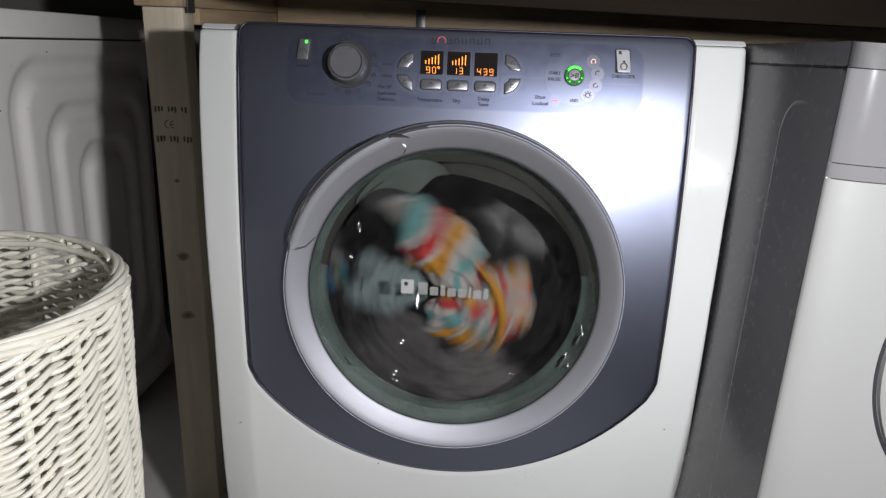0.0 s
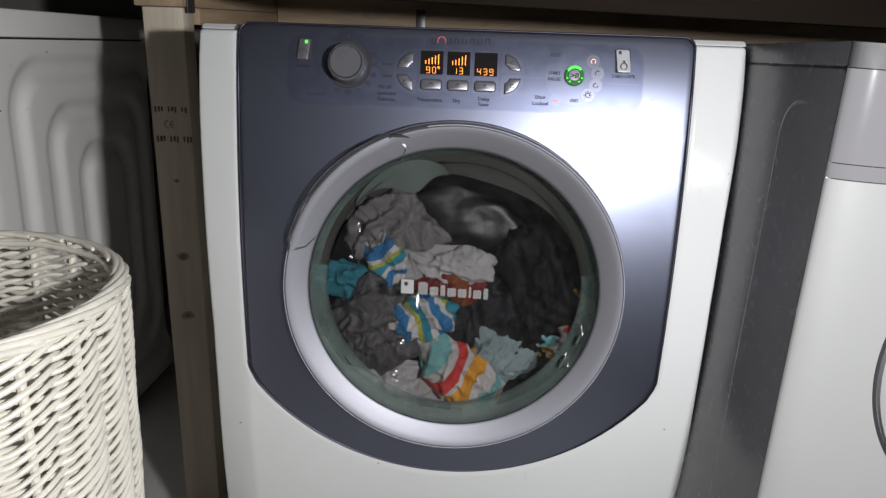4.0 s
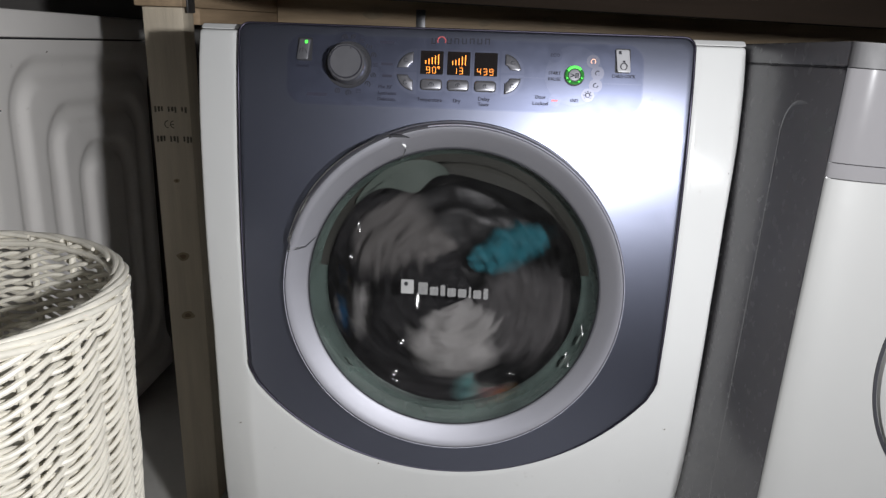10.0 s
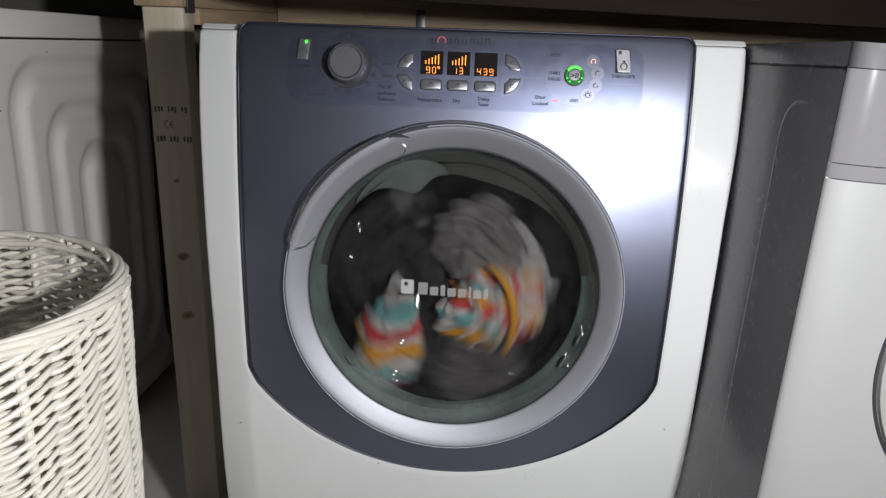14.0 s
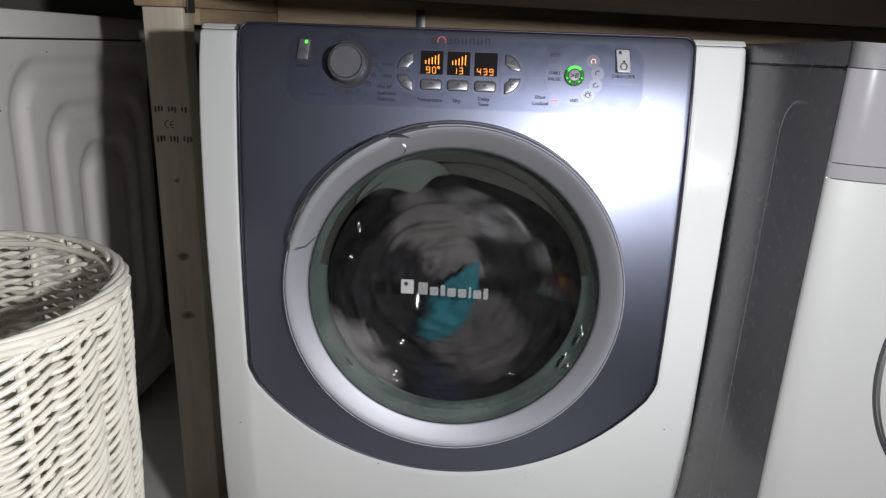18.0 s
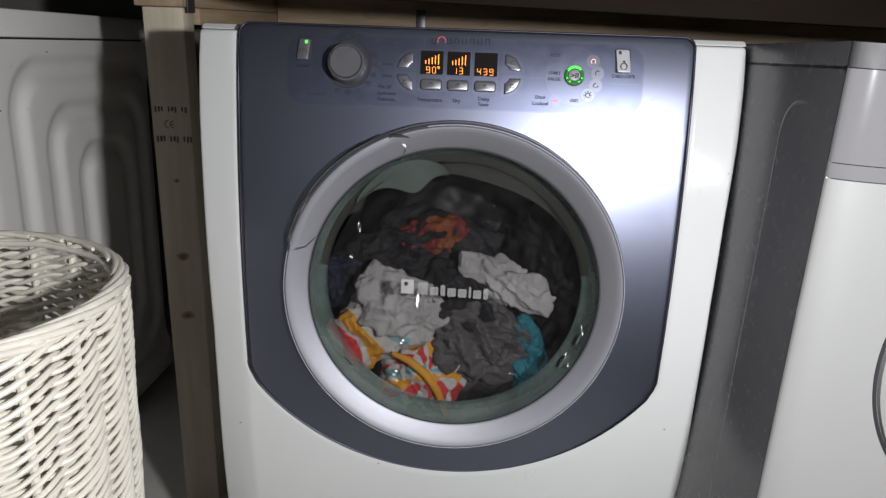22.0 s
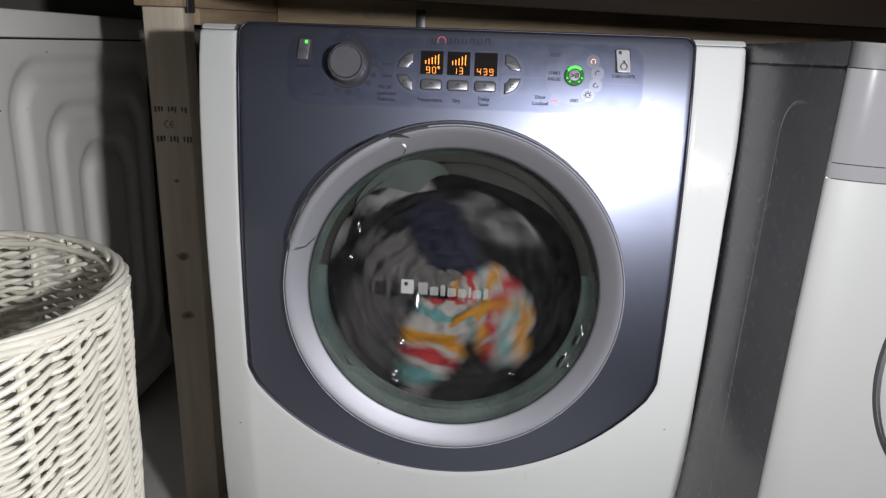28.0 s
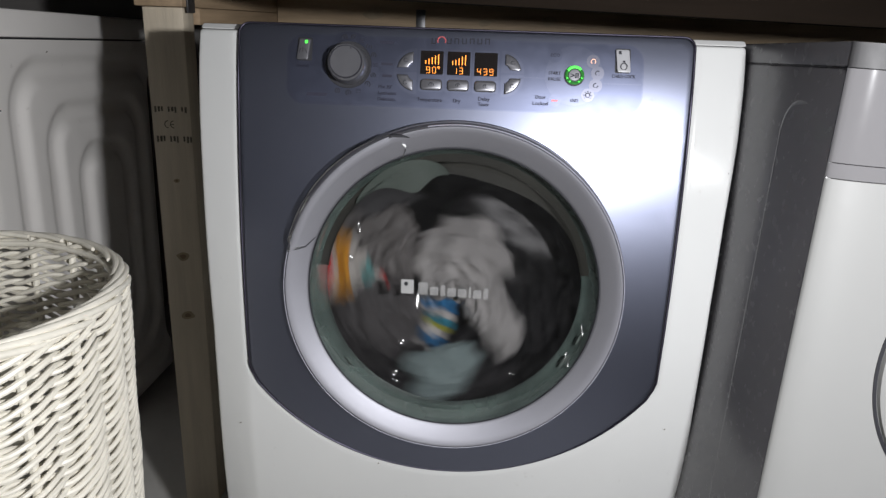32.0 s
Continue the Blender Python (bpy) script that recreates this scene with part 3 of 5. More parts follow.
    print_plate("start_zone", disc(sx, sz, 0.0325, 56), ZONE_PALE, w, 0.0005, 0.0002, label="pale round field about the start button")
    st = print_plate("start_button", disc(sx, sz, 0.0112, 40), DARKGAP, w, 0.0020, 0.0005, label="round start button with a lit green ring")
    part("green_ring", lathe([(0.0072, -0.0040), (0.0090, -0.0052), (0.0106, -0.0040)], 48), GREEN_DIM, st).matrix_basis = pose(sx, bulge(sx, sz) - 0.0030, sz, tilt)
    part("green_glow", lathe([(0.0073, -0.0050), (0.0090, -0.0058), (0.0104, -0.0048)], 32, a0=40, a1=150), GREEN, st).matrix_basis = pose(sx, bulge(sx, sz) - 0.0030, sz, tilt)
    for a in (205, 236, 305, 338):
        part("green_glow", lathe([(0.0078, -0.0050), (0.0090, -0.0056), (0.0100, -0.0050)], 4, a0=a - 5, a1=a + 5), GREEN, st).matrix_basis = pose(sx, bulge(sx, sz) - 0.0030, sz, tilt)
    part("cap", lathe([(0.0, -0.0048), (0.0062, -0.0046), (0.0074, -0.0030)], 40), BUTTON, st).matrix_basis = pose(sx, bulge(sx, sz) - 0.0030, sz, tilt)
    ink("symbol", ">II", 0.0085, sx, sz, INK, st, 0.0088).location.y -= 0.0038
    ink("word", "START", 0.0052, 0.0985, 0.8095, INK, zone, 0.0135)
    ink("word", "PAUSE", 0.0052, 0.0985, 0.8030, INK, zone, 0.0135)
    ink("word", "ECO", 0.0050, 0.0985, 0.8290, INK_SOFT, zone, 0.0105)
    ink("word", "END", 0.0050, 0.1220, 0.7805, INK, zone, 0.0085)
    ink("word", "Door", 0.0058, 0.0840, 0.7830, INK, zone, 0.0115)
    ink("word", "Locked", 0.0058, 0.0840, 0.7760, INK, zone, 0.0170)
    ink("word", "CHILD LOCK", 0.0050, 0.1755, 0.8085, INK, zone, 0.0260)
    print_plate("door_lock_field", disc(0.1000, 0.7800, 0.0068, 24), ZONE_PALE, zone, 0.0006, 0.0)
    print_plate("door_lock_lamp", rounded(0.0962, 0.1032, 0.7790, 0.7806, 0.0008), RED_DIM, zone, 0.0009, -0.0003, label="small red key lamp")
    print_plate("eco_field", disc(0.0985, 0.8290, 0.0080, 24), ZONE, zone, 0.0007, 0.0)
    for k, a in enumerate((38, 8, -22, -52)):
        x, z = sx + 0.0262 * math.cos(radians(a)), sz + 0.0262 * math.sin(radians(a))
        print_plate("stage_field", disc(x, z, 0.0074, 20), FIELD, zone, 0.0008, 0.0)
        part("stage_symbol", lathe([(0.0020, 0.0), (0.0029, 0.0)], 16, (x, bulge(x, z) - 0.0053, z), a0=40 * k, a1=40 * k + (360 if k in (0, 3) else 280)), INK if k else ORANGE_DIM, zone)
        if k == 3:
            for r in range(8):
                c, q = math.cos(radians(45 * r)), math.sin(radians(45 * r))
                part("stage_symbol", box(x + 0.0042 * c - 0.0005, x + 0.0042 * c + 0.0005, bulge(x, z) - 0.0055, bulge(x, z) - 0.0050, z + 0.0042 * q - 0.0005, z + 0.0042 * q + 0.0005), INK, zone)
    print_plate("zone_line", rounded(0.153, 0.1960, 0.7995, 0.8007, 0.0004, 3), ZONE_PALE, zone, 0.0007, 0.0)
    print_plate("zone_line", rounded(0.063, 0.0880, 0.8030, 0.8042, 0.0004, 3), ZONE_PALE, zone, 0.0007, 0.0)
    lk = print_plate("child_lock_button", [(x + (z - 0.8255) * 0.10 * -1, z) for x, z in rounded(0.1665, 0.1815, 0.8130, 0.8375, 0.002)], PALEKEY, w, 0.0045, 0.001, 0.001, "white child lock button")
    print_plate("child_lock_gap", rounded(0.1655, 0.1825, 0.8120, 0.8385, 0.002), DARKGAP, w, 0.0006, 0.0005)
    print_plate("lock_lamp", rounded(0.1685, 0.1715, 0.8325, 0.8360, 0.0006), INK, lk, 0.0049, -0.0042)
    part("lock_symbol", lathe([(0.0030, 0.0), (0.0040, 0.0)], 20, (0.1745, bulge(0, 0.82) - 0.0096, 0.8195)), INK, lk)
    part("lock_symbol", box(0.1732, 0.1758, bulge(0, 0.824) - 0.0098, bulge(0, 0.824) - 0.0094, 0.8238, 0.8258), INK, lk)
    print_plate("scuff", rounded(0.2080, 0.2120, 0.7838, 0.7850, 0.0006, 3), FIELD, w, 0.0003, 0.0)
    return w


WASHER = washing_machine()


TO_LAMP = Vector((0, -1, 0)).rotation_difference(Vector((0.20, -0.91, 0.32))).to_matrix().to_4x4()
GLINTS = [(-0.0474, 0.5416, 0.003, 0.011), (-0.0647, 0.4867, 0.0035, 0.004), (-0.0730, 0.4449, 0.004, 0.004), (0.1360, 0.4731, 0.0025, 0.009), (0.1511, 0.5122, 0.0015, 0.008), (-0.1176, 0.6284, 0.002, 0.007), (-0.1269, 0.5916, 0.002, 0.004), (0.0701, 0.4509, 0.004, 0.002)]


def door(w):
    at = tuple(DOOR)
    d = new("door")

    def turned(profile, *args, **more):
        return lathe([(r * 0.986, y) for r, y in profile], *args, **more)
    d.parent = w
    d["label"] = "round satin-silver porthole door with a clear window, shut"
    # outer ring, with a dark seam round it and a highlight painted on its edge
    part("ring_flank", turned([(0.2045, 0.004), (0.2040, -0.0058), (0.2028, -0.0064), (0.2022, -0.0110), (0.2012, -0.0142)], 160, at), FLANK, d, "dull outer flank of the ring")
    part("ring", turned([(0.2012, -0.0142), (0.1990, -0.0164), (0.1965, -0.0160), (0.1910, -0.0134), (0.1765, -0.0068), (0.1742, -0.0052), (0.1728, -0.0028), (0.1722, 0.004)], 160, at), SATIN, d, "satin silver door ring")
    part("bright_edge", turned([(0.2006, -0.0160), (0.2012, -0.0162), (0.2018, -0.0148)], 160, at, a0=-194, a1=100), EDGE, d, "thin outer edge with a painted highlight")
    part("inner_line", turned([(0.1738, -0.0058), (0.1732, -0.0062), (0.1724, -0.0048)], 160, at), DARKGAP, d, "dark line round the window")
    # handle in the upper part of the ring
    h = part("handle", turned([(0.2058, 0.002), (0.2052, -0.0080), (0.2034, -0.0128), (0.2008, -0.0161), (0.1965, -0.0166), (0.1910, -0.0137), (0.1765, -0.0064), (0.1745, -0.0054)], 60, at, a0=113, a1=164), SATIN, d, "pull handle let into the door ring")

    def bead(name, pts, radii, material, label):
        """A thin curved strip on the ring through (radius, degrees, y off the door)."""
        fine = []
        for (r0, a0, y0), (r1, a1, y1) in zip(pts, pts[1:]):
            for i in range(6):
                f = i / 6
                r, a, y = r0 + (r1 - r0) * f, radians(a0 + (a1 - a0) * f), y0 + (y1 - y0) * f
                fine.append((at[0] + r * math.cos(a), at[1] + y, at[2] + r * math.sin(a)))
        m = len(fine)
        rr = [radii[0] + (radii[1] - radii[0]) * min(1.0, 2.5 * i / m) if i < m * 0.6 else radii[1] + (radii[2] - radii[1]) * (i / m - 0.6) / 0.4 for i in range(m)]
        part(name, tube(fine, rr, 8), material, h, label)
    bead("handle_slit", [(0.2000, 114.2, -0.0165), (0.1985, 112.0, -0.0172), (0.1945, 108.8, -0.0166), (0.1893, 106.2, -0.0136)], (0.0004, 0.0019, 0.0004), DARKGAP, "dark curved slit at the end of the handle")
    bead("handle_line", [(0.2004, 114.6, -0.0168), (0.1996, 112.6, -0.0176), (0.1975, 110.6, -0.0180)], (0.0003, 0.0006, 0.0003), CHROME, "bright line over the slit")
    # the catch's glint is painted in plain white
    bead("handle_catch", [(0.1856, 109.6, -0.0128), (0.1830, 109.1, -0.0120), (0.1806, 108.9, -0.0110)], (0.0008, 0.0014, 0.0008), CATCH_GLINT, "handle catch, its glint painted white")
    bead("handle_line", [(0.1795, 109.1, -0.0108), (0.1730, 110.6, -0.0085), (0.1665, 112.4, -0.0088)], (0.0006, 0.0004, 0.0003), CHROME, "fine bright line below the catch")
    bead("handle_line", [(0.1985, 166.6, -0.0166), (0.1900, 165.2, -0.0140), (0.1800, 163.4, -0.0104), (0.1712, 157.5, -0.0080)], (0.0004, 0.0007, 0.0003), DARKGAP, "dark end line of the handle")
    bead("handle_line", [(0.1985, 166.0, -0.0168), (0.1900, 164.6, -0.0143), (0.1800, 162.8, -0.0107)], (0.0004, 0.0006, 0.0003), CHROME, "bright end line of the handle")
    bead("handle_edge", [(0.2012, 163.0, -0.0150), (0.2030, 152.0, -0.0138), (0.2032, 138.0, -0.0136), (0.2028, 126.0, -0.0138), (0.2008, 115.5, -0.0158)], (0.0004, 0.0009, 0.0004), CHROME, "bright outer edge of the handle")
    bead("handle_lip", [(0.2000, 153.0, -0.0160), (0.2006, 149.0, -0.0166), (0.2004, 145.0, -0.0164)], (0.0004, 0.0012, 0.0004), CHROME, "bright chrome grip edge")
    bead("handle_lip", [(0.1985, 163.5, -0.0170), (0.1990, 161.0, -0.0174), (0.1988, 157.5, -0.0172)], (0.0005, 0.0016, 0.0004), CHROME, "bright chrome grip end")
    for r0, a0, r1, a1 in ((0.189, 213, 0.180, 214.5), (0.192, 196, 0.189, 199), (0.184, 226, 0.181, 231), (0.190, 236, 0.183, 237), (0.191, 262, 0.190, 264.5), (0.187, 133, 0.180, 136), (0.182, 140, 0.180, 145)):
        k = (0.1985 - r0) * 0.43
        bead("scratch", [(r0, a0, -0.0160 + k), ((r0 + r1) / 2 + 0.0004, (a0 + a1) / 2, -0.0160 + k + (r0 - r1) * 0.21), (r1, a1, -0.0160 + k + (r0 - r1) * 0.43)], (0.0001, 0.00035, 0.0001), INK_SOFT, "fine dark scratch")
    # window
    part("window", turned([(0.0, -0.0105), (0.05, -0.0103), (0.10, -0.0096), (0.14, -0.0087), (0.165, -0.0074), (0.1728, -0.0066)], 120, at), GLASS, d, "clear domed outer window")
    part("flange", turned([(0.1728, -0.0045), (0.1716, 0.0000), (0.1698, 0.0040), (0.1690, 0.0075), (0.1660, 0.0120), (0.1640, 0.0165), (0.1600, 0.0200), (0.1565, 0.0225)], 140, at), FLANGE, d, "greenish glass flange of the bowl")
    part("bowl", turned([(0.1565, 0.0122), (0.1545, 0.0150), (0.1490, 0.020), (0.1380, 0.0245), (0.1150, 0.0290), (0.08, 0.0315), (0.04, 0.033), (0.0, 0.0335)], 120, at), BOWL, d, "clear glass bowl")
    part("bowl_inner", turned([(0.0, 0.0310), (0.03, 0.0293), (0.06, 0.0243), (0.09, 0.0160), (0.11, 0.0086), (0.13, 0.0010), (0.1515, -0.0030)], 96, at), BOWLIN, d, "clear inner face of the bowl")
    # glossy nubs added on the flange to catch the lamp as glints
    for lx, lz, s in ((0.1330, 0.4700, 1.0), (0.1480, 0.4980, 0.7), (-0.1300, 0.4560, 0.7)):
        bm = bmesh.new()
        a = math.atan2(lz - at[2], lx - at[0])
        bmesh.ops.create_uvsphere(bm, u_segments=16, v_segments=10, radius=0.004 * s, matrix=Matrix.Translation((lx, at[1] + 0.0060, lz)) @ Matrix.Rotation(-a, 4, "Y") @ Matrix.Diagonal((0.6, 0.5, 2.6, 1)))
        part("lug", bm, GLINT_NUB, d, "glossy nub added for a glint")
    # flat glass beads added and turned to the lamp, only to make glints
    for gx, gz, gw, gh in GLINTS:
        bm = bmesh.new()
        bmesh.ops.create_uvsphere(bm, u_segments=16, v_segments=10, radius=1.0, matrix=Matrix.Translation((gx, at[1] + 0.0025, gz)) @ TO_LAMP @ Matrix.Diagonal((gw * 1.5, 0.0009, gh * 1.2, 1)))
        part("glass_ridge", bm, BEAD, d, "glossy bead added for a glint on the bowl")
    # printed mark: square with a dot, and plain bars
    wy = at[1] - 0.0111
    part("window_mark", slab(rounded(-0.0663, -0.0515, 0.5540, 0.5712, 0.0008, 3), -0.0003, 0.0), MARK_SQUARE, d, "white printed square").location = (0, wy, 0)
    part("window_mark", slab(disc(-0.0605, 0.5660, 0.0024, 16), -0.0006, -0.0003), DARKGAP, d).location = (0, wy, 0)
    x = -0.0460
    for k, (wd, hg) in enumerate(((0.0110, 0.0150), (0.0100, 0.0105), (0.0055, 0.0135), (0.0100, 0.0105), (0.0100, 0.0105), (0.0028, 0.0140), (0.0095, 0.0105), (0.0055, 0.0135))):
        z = 0.5535 - 0.0004 * k
        part("window_mark", slab(rounded(x, x + wd, z, z + hg, 0.0013, 3), -0.0003, 0.0), MARK, d, "plain white printed bar").location = (0, wy, 0)
        x += wd + 0.0025
    return d


door(WASHER)


def drum(w):
    at = tuple(DOOR)

    def droop(a, k):
        if k < 1:
            return 0.0
        b = 0.019 * math.exp(-((a - 75) / 36) ** 2) + 0.006 * math.exp(-((a - 113) / 10) ** 2)
        return -b if k == 1 else -b * 0.96

    def lobe(a, k):
        width = math.sin(math.pi * min(1.0, max(0.0, (a - 94) / 46))) ** 0.6
        if k in (0, 3):
            return -(0.0095 + 0.020 * math.exp(-((a - 75) / 36) ** 2)) * (1 - width)
        b = 0.020 * math.exp(-((a - 75) / 36) ** 2) + 0.022 * math.exp(-((a - 113) / 10) ** 2)
        return -b if k == 1 else -b * 0.96
    part("door_seal", lathe([(0.166, 0.0130), (0.1535, 0.0190), (0.1535, 0.023), (0.168, 0.024)], 150, at, a0=8, a1=172, wobble=droop), SEALOLIVE, w, "olive moulded inner seal")
    part("seal_lobe", lathe([(0.164, 0.0120), (0.1535, 0.0165), (0.1535, 0.0185), (0.166, 0.0200)], 60, at, a0=94, a1=140, wobble=lobe), SEALGREEN, w, "pale grey-green lobe of the seal")
    part("gasket", lathe([(0.188, 0.006), (0.184, 0.008), (0.184, 0.014), (0.192, 0.022)], 120, at), RUBBER, w, "grey rubber gasket")
    o = (0, 0, 0)
    dr = part("drum", lathe([(0.192, 0.022), (0.200, 0.022), (0.230, 0.034), (0.238, 0.050), (0.238, 0.34), (0.220, 0.355), (0.0, 0.365)], 120, o), STEEL, w, "dark stainless steel drum")
    dr.location = DOOR
    for k in range(3):
        bm = lathe([(0.237, 0.09), (0.210, 0.11), (0.205, 0.2), (0.210, 0.31), (0.237, 0.33)], 10, o, a0=-9, a1=9)
        part("lifter", bm, STEEL, dr, "drum paddle").matrix_basis = pose(0, 0, 0, 0, 120 * k + 20, 0)
    return dr


DRUM = drum(WASHER)


def droplets(w):
    """Condensation beads on the inside of the bowl, in one mesh."""
    bm = bmesh.new()
    rng = random.Random(11)
    for _ in range(80):
        a, r = rng.uniform(0, 2 * math.pi), rng.random()
        x, z = 0.034 + 0.050 * r * math.cos(a), 0.064 + 0.042 * r * math.sin(a)
        y = 0.0335 - 0.0115 * (math.hypot(x, z) / 0.138) ** 4 + 0.0004
        s = rng.uniform(0.0006, 0.0013)
        m = Matrix.Translation((DOOR.x + x, DOOR.y + y - 0.001, DOOR.z + z)) @ TO_LAMP @ Matrix.Diagonal((s, s * 0.22, s * rng.uniform(1.0, 1.7), 1))
        bmesh.ops.create_icosphere(bm, subdivisions=1, radius=1.0, matrix=m)
    ob = part("droplets", bm, DROP, w, "beads of water on the bowl")
    ob["kind"] = "stuff"


droplets(WASHER)


# ---- neighbours ----
def left_appliance():
    x1, y0 = -0.73, 0.262
    a = thing("tumble_dryer", "white appliance with nested pressed grooves in its side panel", "appliance")
    a.matrix_basis = Matrix.Translation((0, 0.34, 0.825)) @ Matrix.Rotation(radians(-1.6), 4, "X") @ Matrix.Translation((0, -0.34, -0.825))
    part("body", box(x1 - 0.59, x1 - 0.012, y0 + 0.004, y0 + 0.60, 0.030, 0.823), WHITE_OLD, a, smooth=False)
    # side sheet with pressed nested grooves
    bm = bmesh.new()
    ny, nz = 130, 150
    grid = []

    def press(y, z):
        h = 0.0
        for k in range(3):
            a0, a1, b0, b1 = 0.3625 + 0.093 * k, 0.86 - 0.070 * k, 0.08 + 0.065 * k, 0.7715 - 0.080 * k
            cr = 0.075 - 0.012 * k
            dy, dz = abs(y - (a0 + a1) / 2) - (a1 - a0) / 2 + cr, abs(z - (b0 + b1) / 2) - (b1 - b0) / 2 + cr
            dist = math.hypot(max(dy, 0), max(dz, 0)) + min(max(dy, dz), 0) - cr
            h -= 0.0110 * math.exp(-abs(dist / 0.0200) ** 3.2)
        edge = max(0.0, (y0 + 0.034 - y) / 0.034)
        return h - 0.010 * edge ** 2.2
    for i in range(ny + 1):
        row = []
        for k in range(nz + 1):
            y, z = y0 + 0.002 + 0.598 * i / ny, 0.030 + 0.793 * k / nz
            row.append(bm.verts.new((x1 + press(y, z), y, z)))
        grid.append(row)
    for i in range(ny):
        for k in range(nz):
            bm.faces.new((grid[i][k], grid[i + 1][k], grid[i + 1][k + 1], grid[i][k + 1]))
    part("side_panel", bm, WHITE_OLD, a, "white side panel with pressed grooves")
    part("lid", box(x1 - 0.60, x1 + 0.004, y0 - 0.004, y0 + 0.61, 0.8262, 0.8700, 0.004), WHITE_OLD, a, "white top lid")
    part("seam", box(x1 - 0.55, x1 - 0.004, y0 + 0.03, y0 + 0.58, 0.8225, 0.8268), DARKGAP, a)
    for y, z, r in ((0.461, 0.803, 0.0022), (0.316, 0.715, 0.0020)):
        part("speck", slab([(y - r * 1.5, z - r * 0.4), (y + r * 0.3, z - r * 0.7), (y + r, z + r * 0.4), (y - r * 0.2, z + r * 0.5)], 0.0, 0.0008), SPECK, a, "dark speck").matrix_basis = pose(x1 + 0.0004, 0, 0, 0, 0, 90)
    for yy in (0.06, 0.52):
        for xx in (0.06, 0.50):
            tall = 0.03 - (y0 + yy - 0.34) * 0.0279
            part("foot", lathe([(0.0, 0.0), (0.02, 0.0), (0.02, tall), (0.0, tall)], 16), DARKGAP, a).matrix_basis = pose(x1 - xx, y0 + yy, 0.03, -90)
    return a


left_appliance()


def right_appliance():
    x0, y0 = 0.3166, -0.1755
    a = thing("front_loader", "white front-loading appliance with a round door, its side in shade", "appliance")
    part("body", box(x0, x0 + 0.595, y0 + 0.012, y0 + 0.60, 0.02, 0.8445, 0.002), WHITE_SHADED, a, "white cabinet, its side's shade put into the colour")
    pr = [(x0, y0 + 0.0125), (x0 + 0.0005, y0 + 0.0106)]
    pr += [(x0 + 0.0018 + 0.045 * i / 14, y0 + 0.0090 * (1 - i / 14) ** 3) for i in range(15)]
    pr += [(2 * (x0 + 0.2975) - x, y) for x, y in pr[::-1]]

    def skin(z0, z1, push=0.0, swell=0.0):
        b = bmesh.new()
        rows = []
        for i in range(13):
            f = i / 12
            rows.append([b.verts.new((x, y + push - (swell * math.sin(math.pi * f) if 16 < k < len(pr) - 17 else 0.0), z0 + (z1 - z0) * f)) for k, (x, y) in enumerate(pr)])
        for lo, hi in zip(rows, rows[1:]):
            for i in range(len(pr) - 1):
                b.faces.new((lo[i], lo[i + 1], hi[i + 1], hi[i]))
        b.faces.new(rows[-1])
        b.faces.new(rows[0][::-1])
        bmesh.ops.recalc_face_normals(b, faces=b.faces)
        return b
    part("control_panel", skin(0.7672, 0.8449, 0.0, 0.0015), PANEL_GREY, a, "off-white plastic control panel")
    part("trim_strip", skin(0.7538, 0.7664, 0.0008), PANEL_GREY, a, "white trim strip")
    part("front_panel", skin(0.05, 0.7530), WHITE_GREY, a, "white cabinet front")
    part("lid", box(x0, x0 + 0.595, y0 + 0.012, y0 + 0.60, 0.8457, 0.8665, 0.002), WHITE_SHADED, a, "white top lid")
    part("lid_front", skin(0.8457, 0.8660), LID_DIMMED, a, "white rounded lid front")
    part("seam", box(x0 + 0.002, x0 + 0.59, y0 + 0.016, y0 + 0.59, 0.8440, 0.8460), DARKGAP, a)
    # seam between the side sheet and the front pieces
    part("side_seam", box(x0 - 0.0003, x0 + 0.004, y0 + 0.0122, y0 + 0.0136, 0.767, 0.8445), DARKGAP, a, "dark seam beside the control panel")
    part("side_seam", box(x0 - 0.0002, x0 + 0.004, y0 + 0.0126, y0 + 0.0132, 0.05, 0.752), DARKGAP, a, "fine seam beside the front")
    # pressed ribs on the shaded side: one turns forward at its top, one back
    for yy, zt, way, high in ((-0.0600, 0.812, -1, 0.0005),):
        at = x0 + 0.011 - high
        pts = [(at, yy, 0.10), (at, yy, 0.45), (at, yy, zt - 0.030)]
        pts += [(at, yy + way * 0.030 * (1 - math.cos(radians(15 * i))), zt - 0.030 + 0.030 * math.sin(radians(15 * i))) for i in range(1, 7)]
        pts.append((at + 0.0007, yy + way * 0.090, zt))
        part("rib", tube(pts, 0.0107, 40), WHITE_SHADED, a, "soft pressed rib")
    for fx in (x0 + 0.05, x0 + 0.545):
        for fy in (y0 + 0.06, y0 + 0.54):
            tall = 0.030 - 0.034 * (fy - y0) - 0.0436 * (fx - x0)
            part("foot", lathe([(0.0, 0.0), (0.02, 0.0), (0.02, max(0.004, tall)), (0.0, max(0.004, tall))], 16), DARKGAP, a).matrix_basis = pose(fx, fy, 0.03, -90)
    cx, cz = 0.5405, 0.592
    part("door", lathe([(0.0, -0.022), (0.10, -0.020), (0.127, -0.015), (0.1455, -0.005), (0.1465, 0.004)], 96, (cx, y0, cz)), WHITE_GREY, a, "white round door")
    part("door_seam", lathe([(0.1468, -0.0010), (0.1500, -0.0010), (0.1500, 0.003)], 96, (cx, y0, cz)), DARKGAP, a, "dark seam round the door")
    # it stands askew, leaning against the washing machine
    slant = Matrix.Identity(4)
    slant[1][2] = 0.032
